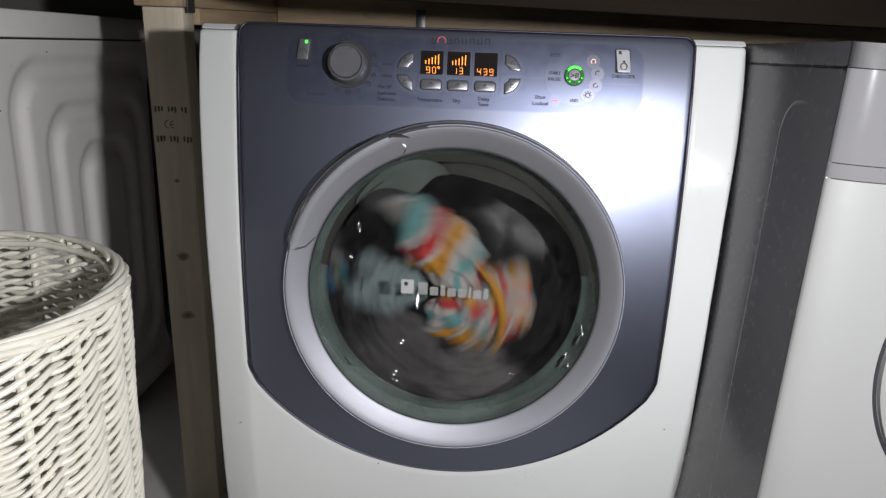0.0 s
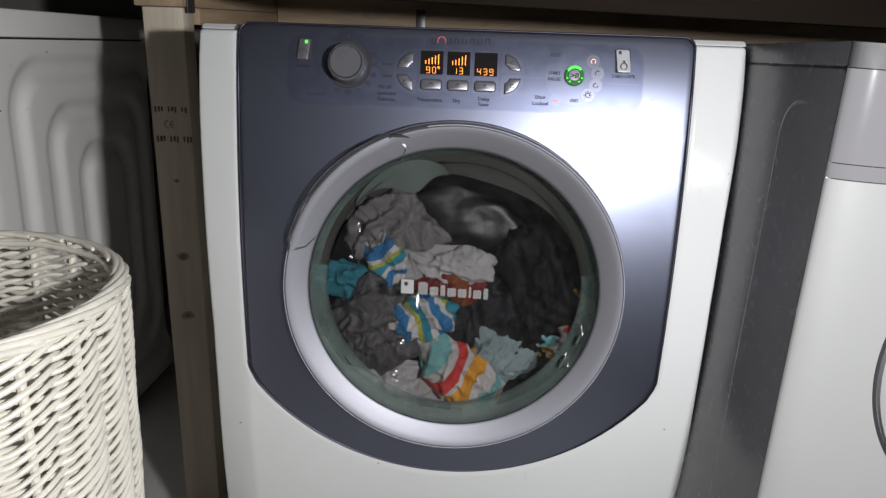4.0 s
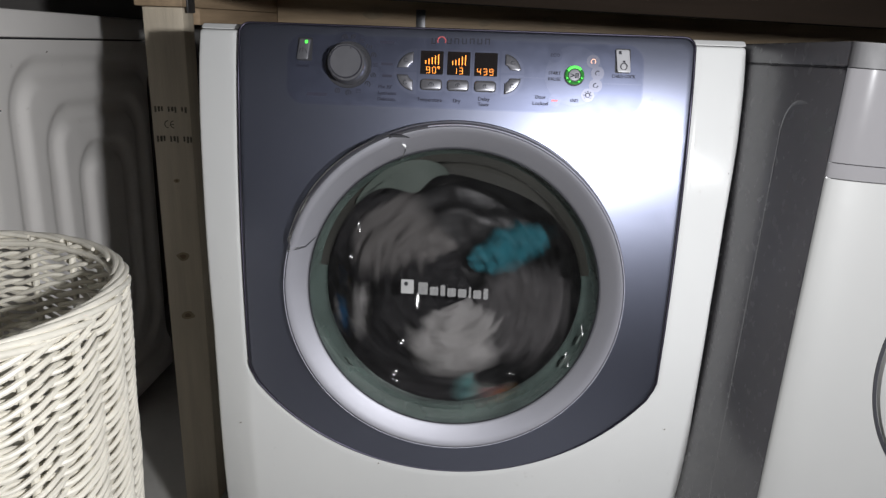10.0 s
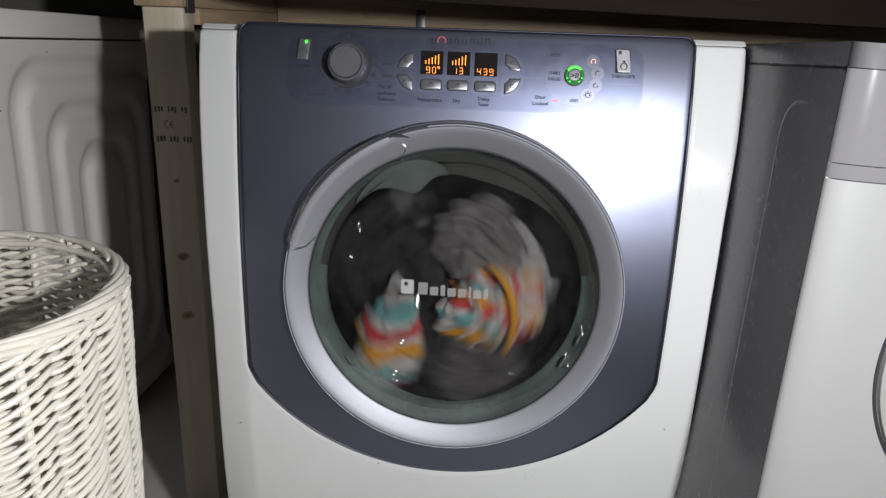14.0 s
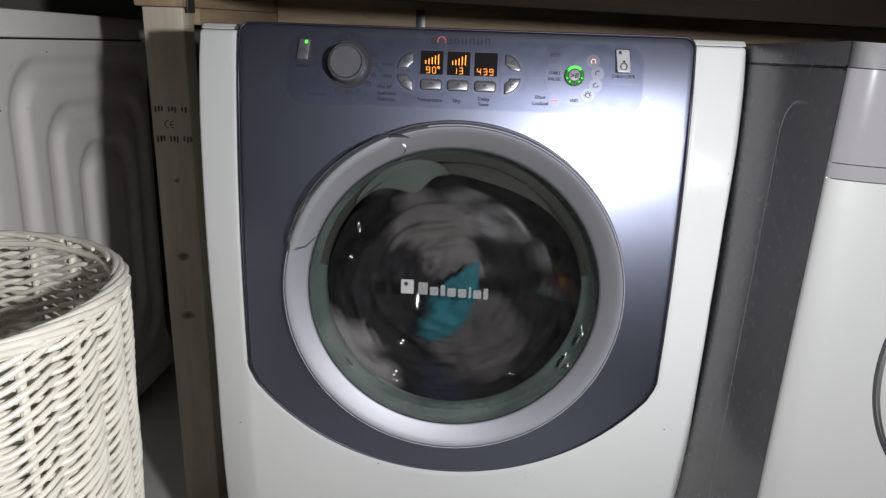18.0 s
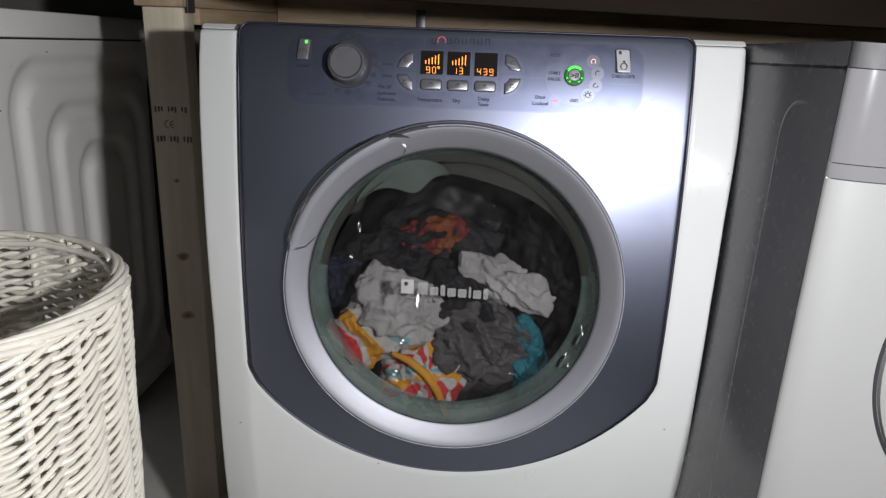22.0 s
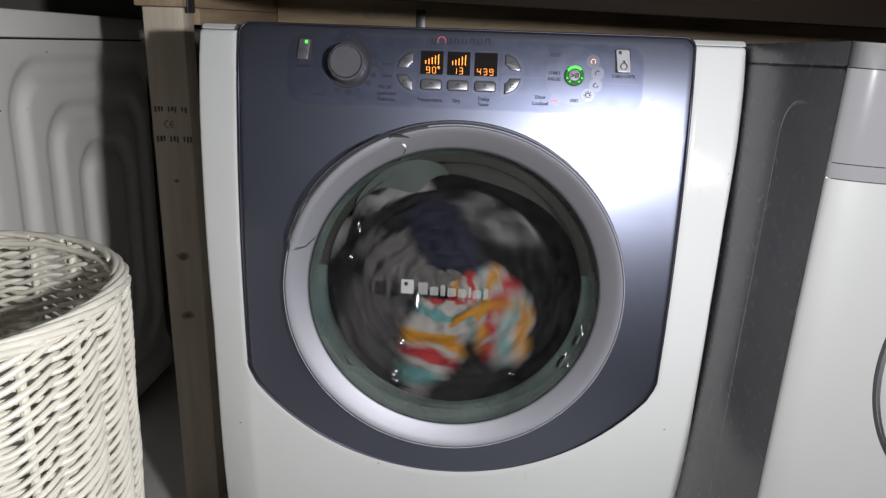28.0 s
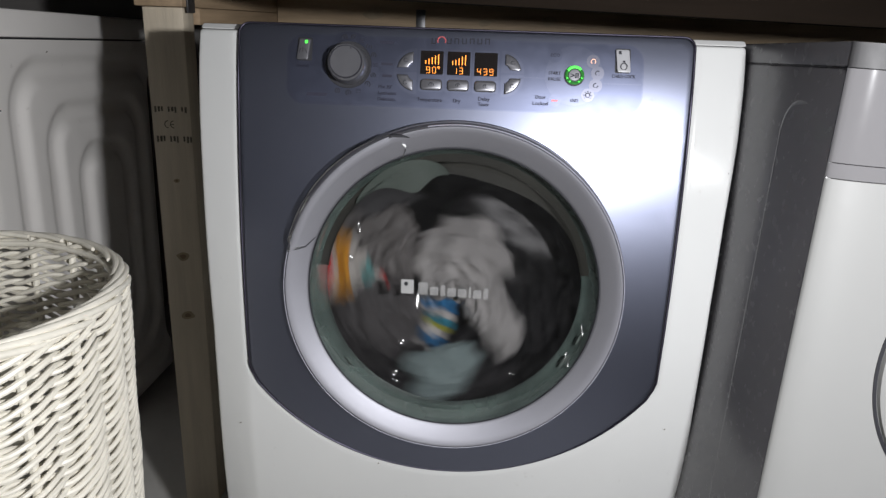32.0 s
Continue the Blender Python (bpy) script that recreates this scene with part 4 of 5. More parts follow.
    stance = Matrix.Translation((x0, y0, 0.846)) @ Matrix.Rotation(radians(-1.95), 4, "X") @ Matrix.Rotation(radians(2.5), 4, "Y") @ slant @ Matrix.Translation((-x0, -y0, -0.846))
    for child in a.children:
        child.data.transform(stance @ child.matrix_basis)
        child.matrix_basis = Matrix.Identity(4)
    return a


RIGHT = right_appliance()


# ---- timber frame and worktop ----
def timber():
    p = thing("timber_post", "planed pine post with a black grading stamp and knots", "post")
    x0, y0 = -0.4935, 0.3212
    part("post", box(x0, x0 + 0.0625, y0, y0 + 0.043, 0.0, 0.8790, 0.0025), PINE, p)
    for z, r in ((0.484, 0.0085), (0.378, 0.009), (0.613, 0.004)):
        for name, k, m, dy in (("knot_halo", 1.0, KNOT_SOFT, 0.0004), ("knot", 0.5, KNOT, 0.0007)):
            pts = [(x0 + 0.032 + 1.25 * k * r * (1 + 0.13 * math.sin(3 * a + z * 90)) * math.cos(a), z + 0.8 * k * r * (1 + 0.15 * math.sin(2 * a + z * 50)) * math.sin(a)) for a in (2 * math.pi * i / 22 for i in range(22))]
            part(name, slab(pts, y0 - dy, y0 + 0.002), m, p, "dark knot")
    for z, n, h in ((0.7265, 10, 0.009), (0.6800, 11, 0.010)):
        for k in range(n):
            if k in (3, 7):
                continue
            x = x0 + 0.006 + k * 0.0053
            part("stamp_bar", box(x, x + 0.0026 + 0.0008 * (k % 2), y0 - 0.0005, y0 + 0.001, z - h / 2 + 0.001 * (k % 3), z + h / 2), STAMP, p)
    part("stamp_bar", box(x0 + 0.0292, x0 + 0.0345, y0 - 0.0007, y0 + 0.001, 0.7029, 0.7041), STAMP, p)
    for dx in (0.0, 0.009):
        part("stamp_ring", lathe([(0.0048, 0), (0.0062, 0)], 16, (x0 + 0.026 + dx, y0 - 0.0006, 0.7035), a0=90, a1=270), STAMP, p)
    b = thing("timber_bearer", "planed pine bearer along the side of the frame", "beam")
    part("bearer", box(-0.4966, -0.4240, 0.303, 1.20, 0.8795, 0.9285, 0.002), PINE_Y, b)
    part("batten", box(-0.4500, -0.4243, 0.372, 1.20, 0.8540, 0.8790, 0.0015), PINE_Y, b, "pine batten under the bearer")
    part("plate", box(-0.4242, -0.4212, 0.318, 0.346, 0.8715, 0.9175, 0.0005), ZINC, b, "zinc nail plate")
    r = thing("timber_rail", "planed pine rail along the back of the frame", "beam")
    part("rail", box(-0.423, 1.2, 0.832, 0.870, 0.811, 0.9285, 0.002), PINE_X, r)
    part("plate", box(-0.118, -0.098, 0.8295, 0.8325, 0.826, 0.896, 0.0005), ZINC, r, "zinc angle plate")
    for x, z, k in ((-0.21, 0.885, 1.0), (0.03, 0.872, 0.6), (0.17, 0.880, 0.8)):
        pts = [(x + k * 0.022 * (1 + 0.2 * math.sin(3 * a + x * 40)) * math.cos(a), z + k * 0.012 * (1 + 0.2 * math.sin(2 * a + x * 30)) * math.sin(a)) for a in (2 * math.pi * i / 20 for i in range(20))]
        part("knot", slab(pts, 0.8312, 0.8330), KNOT_SOFT, r, "brown knot")
    f = thing("worktop", "dark worktop over the appliances", "worktop")
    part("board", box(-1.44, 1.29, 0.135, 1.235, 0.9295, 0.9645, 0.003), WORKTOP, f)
    part("front_rail", box(-0.383, 1.28, -0.02, 0.02, 0.0, 0.034, 0.002), RAIL_SHADED, f, "timber rail under the worktop edge, shade in its colour").matrix_basis = pose(0, 0.183, 0.893, 0, 1.3, 0)


timber()


# ---- wicker basket ----
def basket():
    c = Vector((-0.526, -0.181))
    zr = 0.609
    k = thing("laundry_basket", "white painted round wicker laundry basket, open at the top", "basket", (c.x, c.y, 0.0))

    def rad(z):
        return 0.1692 + 0.024 * (z / zr) ** 0.8
    n, a_first = 22, radians(-28.0)
    rng = random.Random(3)
    for i in range(n):
        a = 2 * math.pi * i / n + a_first
        part("stake", tube([((rad(z) + rng.uniform(-0.0006, 0.0006)) * math.cos(a + rng.uniform(-0.006, 0.006)), rad(z) * math.sin(a), z) for z in (0.005, 0.1, 0.2, 0.3, 0.4, 0.5, 0.55, zr)], 0.0040, 8), WICKER, k, "upright willow stake")
    # pairing weave: in each row two rods twist about one another between the stakes
    rows, m = 53, n * 12
    pitch = (zr - 0.012) / rows
    bm = bmesh.new()
    for j in range(rows):
        z0 = 0.010 + pitch * (j + 0.5)
        w1, lift = rng.random() * 6, rng.uniform(-0.0006, 0.0006)
        for p in (0, 1):
            w2, q = rng.random() * 6, rng.uniform(0.90, 1.08)
            pts, rr = [], []
            for i in range(m):
                a = 2 * math.pi * i / m + a_first
                th = math.pi * (i / 12.0 + p + j % 2)
                c1, s1 = math.cos(th), math.sin(th)
                z = z0 + lift + pitch * 0.67 * math.copysign(abs(s1) ** 1.2, s1) + 0.0008 * math.sin(5 * a + w1) + 0.0005 * math.sin(13 * a + w2)
                r = rad(z0) + 0.0054 * math.copysign(abs(c1) ** 0.7, c1) * (1 + 0.10 * math.sin(7 * a + w2))
                pts.append((r * math.cos(a), r * math.sin(a), z))
                rr.append(0.0030 * q * (1 + 0.08 * math.sin(3 * a + w2)))
            tube(pts, rr, 8, closed=True, bm=bm)
    part("weave", bm, WICKER, k, "paired willow rods woven round the stakes")["kind"] = "stuff"
    # plaited border: rods that rise from inside, lean over the rim and run along outside it
    for s in range(n):
        pts, rr = [], []
        off = rng.uniform(-0.10, 0.10)
        for i in range(24):
            f = i / 23
            a = a_first + 2 * math.pi * (s + off + 3.3 * f) / n
            r = rad(zr) - 0.0075 + 0.0135 * min(1.0, f * 1.15) ** 0.85
            z = zr - 0.001 + 0.0055 * math.sin(math.pi * min(1.0, 0.16 + f * 0.9)) ** 0.8 - 0.0050 * f ** 1.6
            pts.append((r * math.cos(a), r * math.sin(a), z))
            rr.append(0.0033 * rng.uniform(0.97, 1.03) * (0.9 + 0.16 * math.sin(math.pi * min(1.0, 0.15 + 0.75 * f))) * (0.7 if i in (0, 23) else 1.0))
        part("rim_rod", tube(pts, rr, 9), WICKER, k, "plaited rim rod")
    for r, z, th in ((0.1940, zr - 0.0070, 0.0032), (0.1850, zr - 0.007, 0.0034)):
        part("rim_hoop", tube([(r * math.cos(2 * math.pi * i / 90), r * math.sin(2 * math.pi * i / 90), z + 0.0006 * math.sin(i * 0.7)) for i in range(90)], th, 8, closed=True), WICKER, k, "rim hoop")
    part("base", lathe([(0.0, 0.0), (0.169, 0.0), (0.169, 0.006), (0.0, 0.006)], 48), WICKER, k).matrix_basis = pose(0, 0, 0.006, -90)


basket()


# ---- specks and scuffs on the enamel ----
def specks():
    for x, z, r in ((-0.2690, 0.3650, 0.0012), (-0.0930, 0.3130, 0.0014), (0.2180, 0.3050, 0.0010), (0.3020, 0.7060, 0.0008), (0.2640, 0.3860, 0.0012)):
        part("speck", slab([(x - r, z), (x - r * 0.2, z - r * 0.6), (x + r, z + r * 0.3), (x, z + r * 0.7)], -0.0003, 0.0006, surface=bulge), SPECK, WASHER)
    for x, z, r in ((0.3735, 0.5730, 0.0011), (0.3716, 0.5702, 0.0007), (0.3385, 0.5500, 0.0005)):
        part("speck", slab([(x - r, z - r), (x + r * 0.5, z - r * 0.4), (x + r, z + r), (x - r * 0.2, z + r * 0.6)], -0.1785, -0.1745), SPECK, RIGHT)


specks()


# ---- laundry ----
def cloth(name, w, h, d, seed, material, label, fold=1.0, turn=0.0, parent=None, detail=6, pleat=0.030):
    """A bundled wet garment: soft lobes with rounded folds that fan and pinch; pleat: the width of its folds."""
    bm = bmesh.new()
    bmesh.ops.create_icosphere(bm, subdivisions=detail, radius=1.0)
    uv = bm.loops.layers.uv.new("UVMap")
    off = Vector((seed * 3.7, seed * 1.9, seed * 5.3))
    rng = random.Random(seed)
    t1, t2 = rng.uniform(0, math.pi), rng.uniform(0.5, 1.1)
    d1 = Vector((math.cos(t1), 0.35, math.sin(t1)))
    d2 = Vector((math.cos(t1 + t2), -0.25, math.sin(t1 + t2)))
    k = 2 * math.pi / pleat
    flat = {}
    for v in bm.verts:
        p = v.co.copy()
        e = 1 + 0.34 * noise.noise(p * 1.3 + off) + 0.17 * noise.noise(p * 2.8 - off)
        q = Vector((p.x * w / 2, p.y * d / 2, p.z * h / 2)) * e
        bend = noise.noise_vector(q * 13 + off)
        a1 = k * d1.dot(q) + 2.6 * bend.x + 0.8 * noise.noise(q * 34 - off)
        a2 = k * 1.7 * d2.dot(q) + 3.4 * bend.z + 0.8 * noise.noise(q * 46 + off)
        pinch = 0.55 + 0.9 * noise.noise(q * 17 - off)
        f1 = (0.5 + 0.5 * math.sin(a1)) ** 1.5 * max(0.15, pinch)
        f2 = (0.5 + 0.5 * math.sin(a2)) ** 2.0 * max(0.10, 1.0 - pinch)
        f3 = (1 - abs(noise.noise(Vector((q.x * 75, q.y * 55, q.z * 48)) + 0.9 * bend + off))) ** 4
        out = (0.0100 * f1 + 0.0055 * f2 + 0.0045 * f3 - 0.0085) * fold * (0.45 + 0.55 * abs(p.y))
        q += p.normalized() * out + bend * 0.0075 * fold
        flat[v] = (0.5 + 0.5 * p.x + 0.15 * p.y + 0.05 * bend.y, 0.5 + 0.5 * p.z + 0.05 * bend.x)
        v.co = q
    for f in bm.faces:
        for l in f.loops:
            l[uv].uv = flat[l.vert]
    if turn:
        bmesh.ops.rotate(bm, verts=bm.verts, matrix=Matrix.Rotation(radians(turn), 3, "Y"))
    ob = part(name, bm, material, parent)
    ob.data.set_sharp_from_angle(angle=radians(180))
    if not parent:
        tagged(ob, label, "garment", "laundry in the drum")
    return ob


TOWEL_A = cloth("striped_towel", 0.140, 0.090, 0.055, 1, TOWEL, "towel striped in white, teal, red and yellow, wet and crumpled", 1.0, 40)
TOWEL_B = cloth("striped_towel", 0.135, 0.100, 0.055, 2, TOWEL2, "towel striped in white, teal, red and yellow, its corner turned over", 0.75, -30)
WHITE_A = cloth("white_shirt", 0.105, 0.125, 0.055, 3, WCLOTH, "white cotton shirt, wet and bunched up")
WHITE_B = cloth("white_shirt", 0.130, 0.058, 0.045, 4, WCLOTH, "white cotton top, wet and twisted")
GREY_A = cloth("grey_trousers", 0.135, 0.125, 0.055, 5, GREY, "mid-grey cotton trousers, wet and folded", 1.4)
GREY_B = cloth("grey_t_shirt", 0.130, 0.110, 0.06, 6, PALEGREY, "washed-out grey cotton t-shirt, wet and crumpled", 1.3)
TEAL_A = cloth("teal_vest", 0.050, 0.115, 0.045, 7, TEAL, "teal jersey vest, wet and stretched")
CHECK_A = cloth("striped_shirt", 0.090, 0.065, 0.045, 8, CHECK, "blue, white and lime striped cotton shirt", 1.0, -20)
CHECK_B = cloth("striped_shirt", 0.075, 0.055, 0.045, 9, CHECK, "small blue and white striped cotton shirt", 1.0, 60)
SAGE_A = cloth("sage_blouse", 0.100, 0.075, 0.045, 10, SAGE, "pale sage cotton blouse, wet and crinkled")
NAVY_A = cloth("navy_top", 0.12, 0.08, 0.05, 11, NAVY, "navy cotton top, wet and bunched")
RUST_A = cloth("red_top", 0.11, 0.055, 0.045, 12, RUST, "red and orange cotton top, half buried")
BLACK_A = cloth("black_trousers", 0.22, 0.16, 0.08, 13, WETBLACK, "black cotton trousers, wet and shining", 0.12)
BLACK_B = cloth("black_jumper", 0.16, 0.22, 0.07, 14, BLACK, "black cotton jumper, wet and folded")
CHAR_A = cloth("charcoal_trousers", 0.16, 0.12, 0.06, 15, DGREY, "charcoal cotton trousers, wet and folded")
CHAR_B = cloth("charcoal_jumper", 0.23, 0.15, 0.07, 16, DGREY, "charcoal jumper, wet and heavy")
CHAR_C = cloth("charcoal_shirt", 0.23, 0.14, 0.07, 17, DGREY, "charcoal cotton shirt, wet and twisted")

part("hem", tube([(-0.006, -0.030, 0.060), (0.012, -0.036, 0.044), (0.024, -0.037, 0.020), (0.028, -0.037, -0.008), (0.024, -0.034, -0.046)], [0.003, 0.005, 0.0055, 0.0055, 0.004], 8), HEM, TOWEL_B, "yellow hem")

HEART = Vector((-0.012, 0.530))


def tumble(ob, stops):
    """Carries a piece of laundry round the drum: stops are (seconds, x, y, z, spin); between two of them that differ it circles with the drum."""
    rows, spin, last = [], 0.0, None
    for t, x, y, z, s in stops:
        if last is None:
            spin = s or 0.0
            rows.append((t, pose(x, y, z, 0, -spin, 0)))
        elif last[1:] == (x, y, z):
            rows.append((t, pose(x, y, z, 0, -spin, 0)))
        else:
            t0, x0, y0, z0 = last
            way = 1 if 8 < t < 19.5 else -1
            p0, p1 = Vector((x0, z0)) - HEART, Vector((x, z)) - HEART
            a0, a1 = math.degrees(math.atan2(p0.y, p0.x)), math.degrees(math.atan2(p1.y, p1.x))
            slow = 0.15 if t0 in (8.86, 25.18) else 0.0
            want = way * 313 * (t - t0 - slow)
            go = a1 - a0 + 360 * round((want - (a1 - a0)) / 360)
            roll = go if s is None else s - spin + 360 * round((go - (s - spin)) / 360)
            n = max(1, round((t - t0) / 0.1))
            for i in range(1, n + 1):
                f = i / n
                if slow and n < 6:
                    f = f * f
                a = radians(a0 + go * f)
                r = p0.length * (1 - f) + p1.length * f
                r *= 1 - 0.22 * math.sin(math.pi * f) * max(0.0, -way * math.cos(a))
                # what falls gathers low along the drum's wall
                r += max(0.0, 0.100 - r) * math.sin(math.pi * f) * max(0.0, 0.25 - math.sin(a))
                rows.append((t0 + (t - t0) * i / n, pose(HEART.x + r * math.cos(a), y0 + (y - y0) * f, HEART.y + r * math.sin(a), 0, -(spin + roll * f), 0)))
            spin += roll
        last = (t, x, y, z)
    walk(ob, [(t, LEAN @ m) for t, m in rows])


def turn_drum():
    rows, a = [], 0.0
    for i in range(321):
        t = i / 10
        v = -313 if t < 2.7 or t > 25.1 else 313 if 8.9 < t < 18.9 else 0
        rows.append((t, pose(*DOOR, 0, -a, 0)))
        a += v * 0.1
    walk(DRUM, rows)


def motions():
    turn_drum()
    tumble(TOWEL_A, [(0, -0.028, 0.055, 0.594, None), (1, -0.078, 0.055, 0.6, None), (2, -0.131, 0.055, 0.552, None), (2.75, 0.006, 0.055, 0.412, 0), (8.86, 0.006, 0.055, 0.412, 0), (9, 0.061, 0.055, 0.435, None), (10, 0.058, 0.1, 0.348, None), (11, -0.002, 0.1, 0.354, None), (12, -0.058, 0.075, 0.419, None), (13, 0.016, 0.055, 0.485, None), (14, -0.087, 0.055, 0.46, None), (17, 0.165, 0.155, 0.466, None), (18, 0.12, 0.1, 0.443, None), (18.98, -0.128, 0.055, 0.459, 70), (19.05, -0.128, 0.055, 0.459, 70), (25.18, -0.128, 0.055, 0.459, 70), (28, -0.031, 0.055, 0.458, None), (29, -0.016, 0.055, 0.471, None), (30, -0.096, 0.055, 0.576, None), (31, -0.129, 0.055, 0.544, None), (32, -0.161, 0.07, 0.554, None)])
    tumble(TOWEL_B, [(0, 0.03, 0.062, 0.511, None), (1, -0.048, 0.062, 0.507, None), (2, -0.099, 0.155, 0.488, None), (2.75, 0.155, 0.08, 0.482, 0), (8.86, 0.155, 0.08, 0.482, 0), (9, 0.139, 0.155, 0.533, None), (10, 0.04, 0.155, 0.332, None), (11, -0.037, 0.155, 0.328, None), (12, -0.082, 0.09, 0.385, None), (13, -0.096, 0.062, 0.448, None), (14, 0.045, 0.062, 0.511, None), (17, 0.105, 0.1, 0.541, None), (18, 0.138, 0.12, 0.494, None), (18.98, -0.05, 0.055, 0.401, 25), (19.05, -0.05, 0.055, 0.401, 25), (25.18, -0.05, 0.055, 0.401, 25), (28, 0.045, 0.072, 0.492, None), (29, 0.036, 0.062, 0.534, None), (30, -0.048, 0.062, 0.53, None), (31, -0.094, 0.1, 0.548, None), (32, -0.169, 0.155, 0.449, None)])
    tumble(WHITE_A, [(0, -0.096, 0.155, 0.325, None), (1, -0.003, 0.155, 0.339, None), (2, -0.014, 0.062, 0.593, None), (2.75, -0.076, 0.065, 0.381, 90), (8.86, -0.076, 0.065, 0.381, 90), (9, -0.064, 0.062, 0.383, None), (10, 0.001, 0.062, 0.461, None), (11, 0.013, 0.062, 0.482, None), (12, -0.007, 0.062, 0.517, None), (13, 0.063, 0.062, 0.585, None), (14, 0.113, 0.13, 0.559, None), (17, -0.092, 0.155, 0.556, None), (18, -0.144, 0.08, 0.421, None), (18.98, -0.078, 0.052, 0.505, 80), (19.05, -0.078, 0.052, 0.505, 80), (25.18, -0.078, 0.052, 0.505, 80), (28, -0.093, 0.155, 0.63, None), (29, 0.079, 0.155, 0.39, None), (30, 0.025, 0.062, 0.621, None), (31, -0.11, 0.09, 0.618, None), (32, 0.002, 0.062, 0.571, None)])
    tumble(WHITE_B, [(0, 0.065, 0.155, 0.334, None), (1, 0.079, 0.155, 0.39, None), (2, 0.02, 0.07, 0.491, None), (2.75, -0.02, 0.075, 0.56, 0), (8.86, -0.02, 0.075, 0.56, 0), (9, -0.029, 0.07, 0.552, None), (10, -0.125, 0.11, 0.502, None), (11, -0.027, 0.13, 0.574, None), (12, 0.027, 0.08, 0.575, None), (13, 0.102, 0.07, 0.55, None), (14, 0.068, 0.155, 0.572, None), (17, 0.052, 0.155, 0.579, None), (18, -0.132, 0.155, 0.451, None), (18.98, 0.065, 0.06, 0.544, -24), (19.05, 0.065, 0.06, 0.544, -24), (25.18, 0.065, 0.06, 0.544, -24), (28, -0.14, 0.155, 0.546, None), (29, 0.124, 0.155, 0.464, None), (30, 0.052, 0.12, 0.564, None), (31, 0.099, 0.155, 0.462, None), (32, 0.046, 0.07, 0.5, None)])
    tumble(GREY_A, [(0, -0.088, 0.068, 0.429, None), (1, -0.08, 0.068, 0.413, None), (2, -0.073, 0.068, 0.418, None), (2.75, -0.109, 0.058, 0.473, 0), (8.86, -0.109, 0.058, 0.473, 0), (9, -0.096, 0.068, 0.446, None), (10, 0.091, 0.068, 0.495, None), (11, 0.085, 0.068, 0.463, None), (12, 0.102, 0.068, 0.447, None), (13, 0.065, 0.068, 0.429, None), (14, 0.035, 0.068, 0.402, None), (17, 0.017, 0.068, 0.498, None), (18, 0.024, 0.068, 0.46, None), (18.98, 0.027, 0.06, 0.454, 95), (19.05, 0.027, 0.06, 0.454, 95), (25.18, 0.027, 0.06, 0.454, 95), (28, -0.119, 0.068, 0.461, None), (29, -0.119, 0.068, 0.428, None), (30, -0.024, 0.068, 0.441, None), (31, -0.05, 0.068, 0.44, None), (32, -0.112, 0.068, 0.485, None)])
    tumble(GREY_B, [(0, 0.02, 0.085, 0.402, None), (1, 0.072, 0.085, 0.455, None), (2, -0.071, 0.085, 0.615, None), (2.75, -0.092, 0.095, 0.6, 0), (8.86, -0.092, 0.095, 0.6, 0), (9, -0.104, 0.125, 0.564, None), (10, -0.085, 0.085, 0.591, None), (11, -0.099, 0.085, 0.544, None), (12, -0.114, 0.085, 0.511, None), (13, -0.13, 0.085, 0.558, None), (14, 0.027, 0.085, 0.589, None), (17, -0.1, 0.085, 0.568, None), (18, -0.033, 0.085, 0.594, None), (18.98, -0.085, 0.118, 0.532, 20), (19.05, -0.085, 0.118, 0.532, 20), (25.18, -0.085, 0.118, 0.532, 20), (28, -0.069, 0.085, 0.553, None), (29, -0.051, 0.085, 0.407, None), (30, -0.129, 0.085, 0.437, None), (31, 0.052, 0.085, 0.535, None), (32, -0.1, 0.085, 0.575, None)])
    tumble(TEAL_A, [(0, -0.139, 0.155, 0.323, None), (1, 0.129, 0.155, 0.392, None), (2, 0.048, 0.065, 0.429, 0), (2.75, -0.136, 0.068, 0.532, 70), (8.86, -0.136, 0.068, 0.532, 70), (9, -0.142, 0.065, 0.485, None), (10, 0.064, 0.075, 0.582, -62), (11, -0.159, 0.12, 0.497, None), (12, 0.094, 0.1, 0.54, -75), (13, 0.108, 0.155, 0.463, None), (14, -0.131, 0.155, 0.379, None), (17, -0.063, 0.06, 0.426, 55), (18, -0.008, 0.046, 0.512, -28), (18.98, 0.099, 0.07, 0.436, 8), (19.05, 0.099, 0.07, 0.436, 8), (25.18, 0.099, 0.07, 0.436, 8), (28, -0.163, 0.1, 0.462, None), (29, -0.14, 0.155, 0.451, None), (30, 0.12, 0.155, 0.515, None), (31, 0.041, 0.06, 0.464, 80), (32, 0.044, 0.12, 0.404, None)])
    tumble(CHECK_A, [(0, -0.151, 0.12, 0.514, None), (1, 0.047, 0.155, 0.37, None), (2, 0.075, 0.155, 0.461, None), (2.75, -0.047, 0.05, 0.496, 0), (8.86, -0.047, 0.05, 0.496, 0), (9, -0.043, 0.055, 0.482, None), (10, -0.132, 0.155, 0.521, None), (11, -0.14, 0.155, 0.486, None), (12, -0.14, 0.155, 0.415, None), (13, -0.14, 0.155, 0.562, None), (14, 0.012, 0.155, 0.386, None), (17, -0.019, 0.13, 0.351, None), (18, -0.089, 0.155, 0.381, None), (18.98, -0.007, 0.14, 0.463, 90), (19.05, -0.007, 0.14, 0.463, 90), (25.18, -0.007, 0.14, 0.463, 90), (28, 0.008, 0.155, 0.493, None), (29, -0.14, 0.155, 0.537, None), (30, -0.167, 0.12, 0.48, None), (31, 0.026, 0.155, 0.416, None), (32, -0.038, 0.08, 0.484, None)])
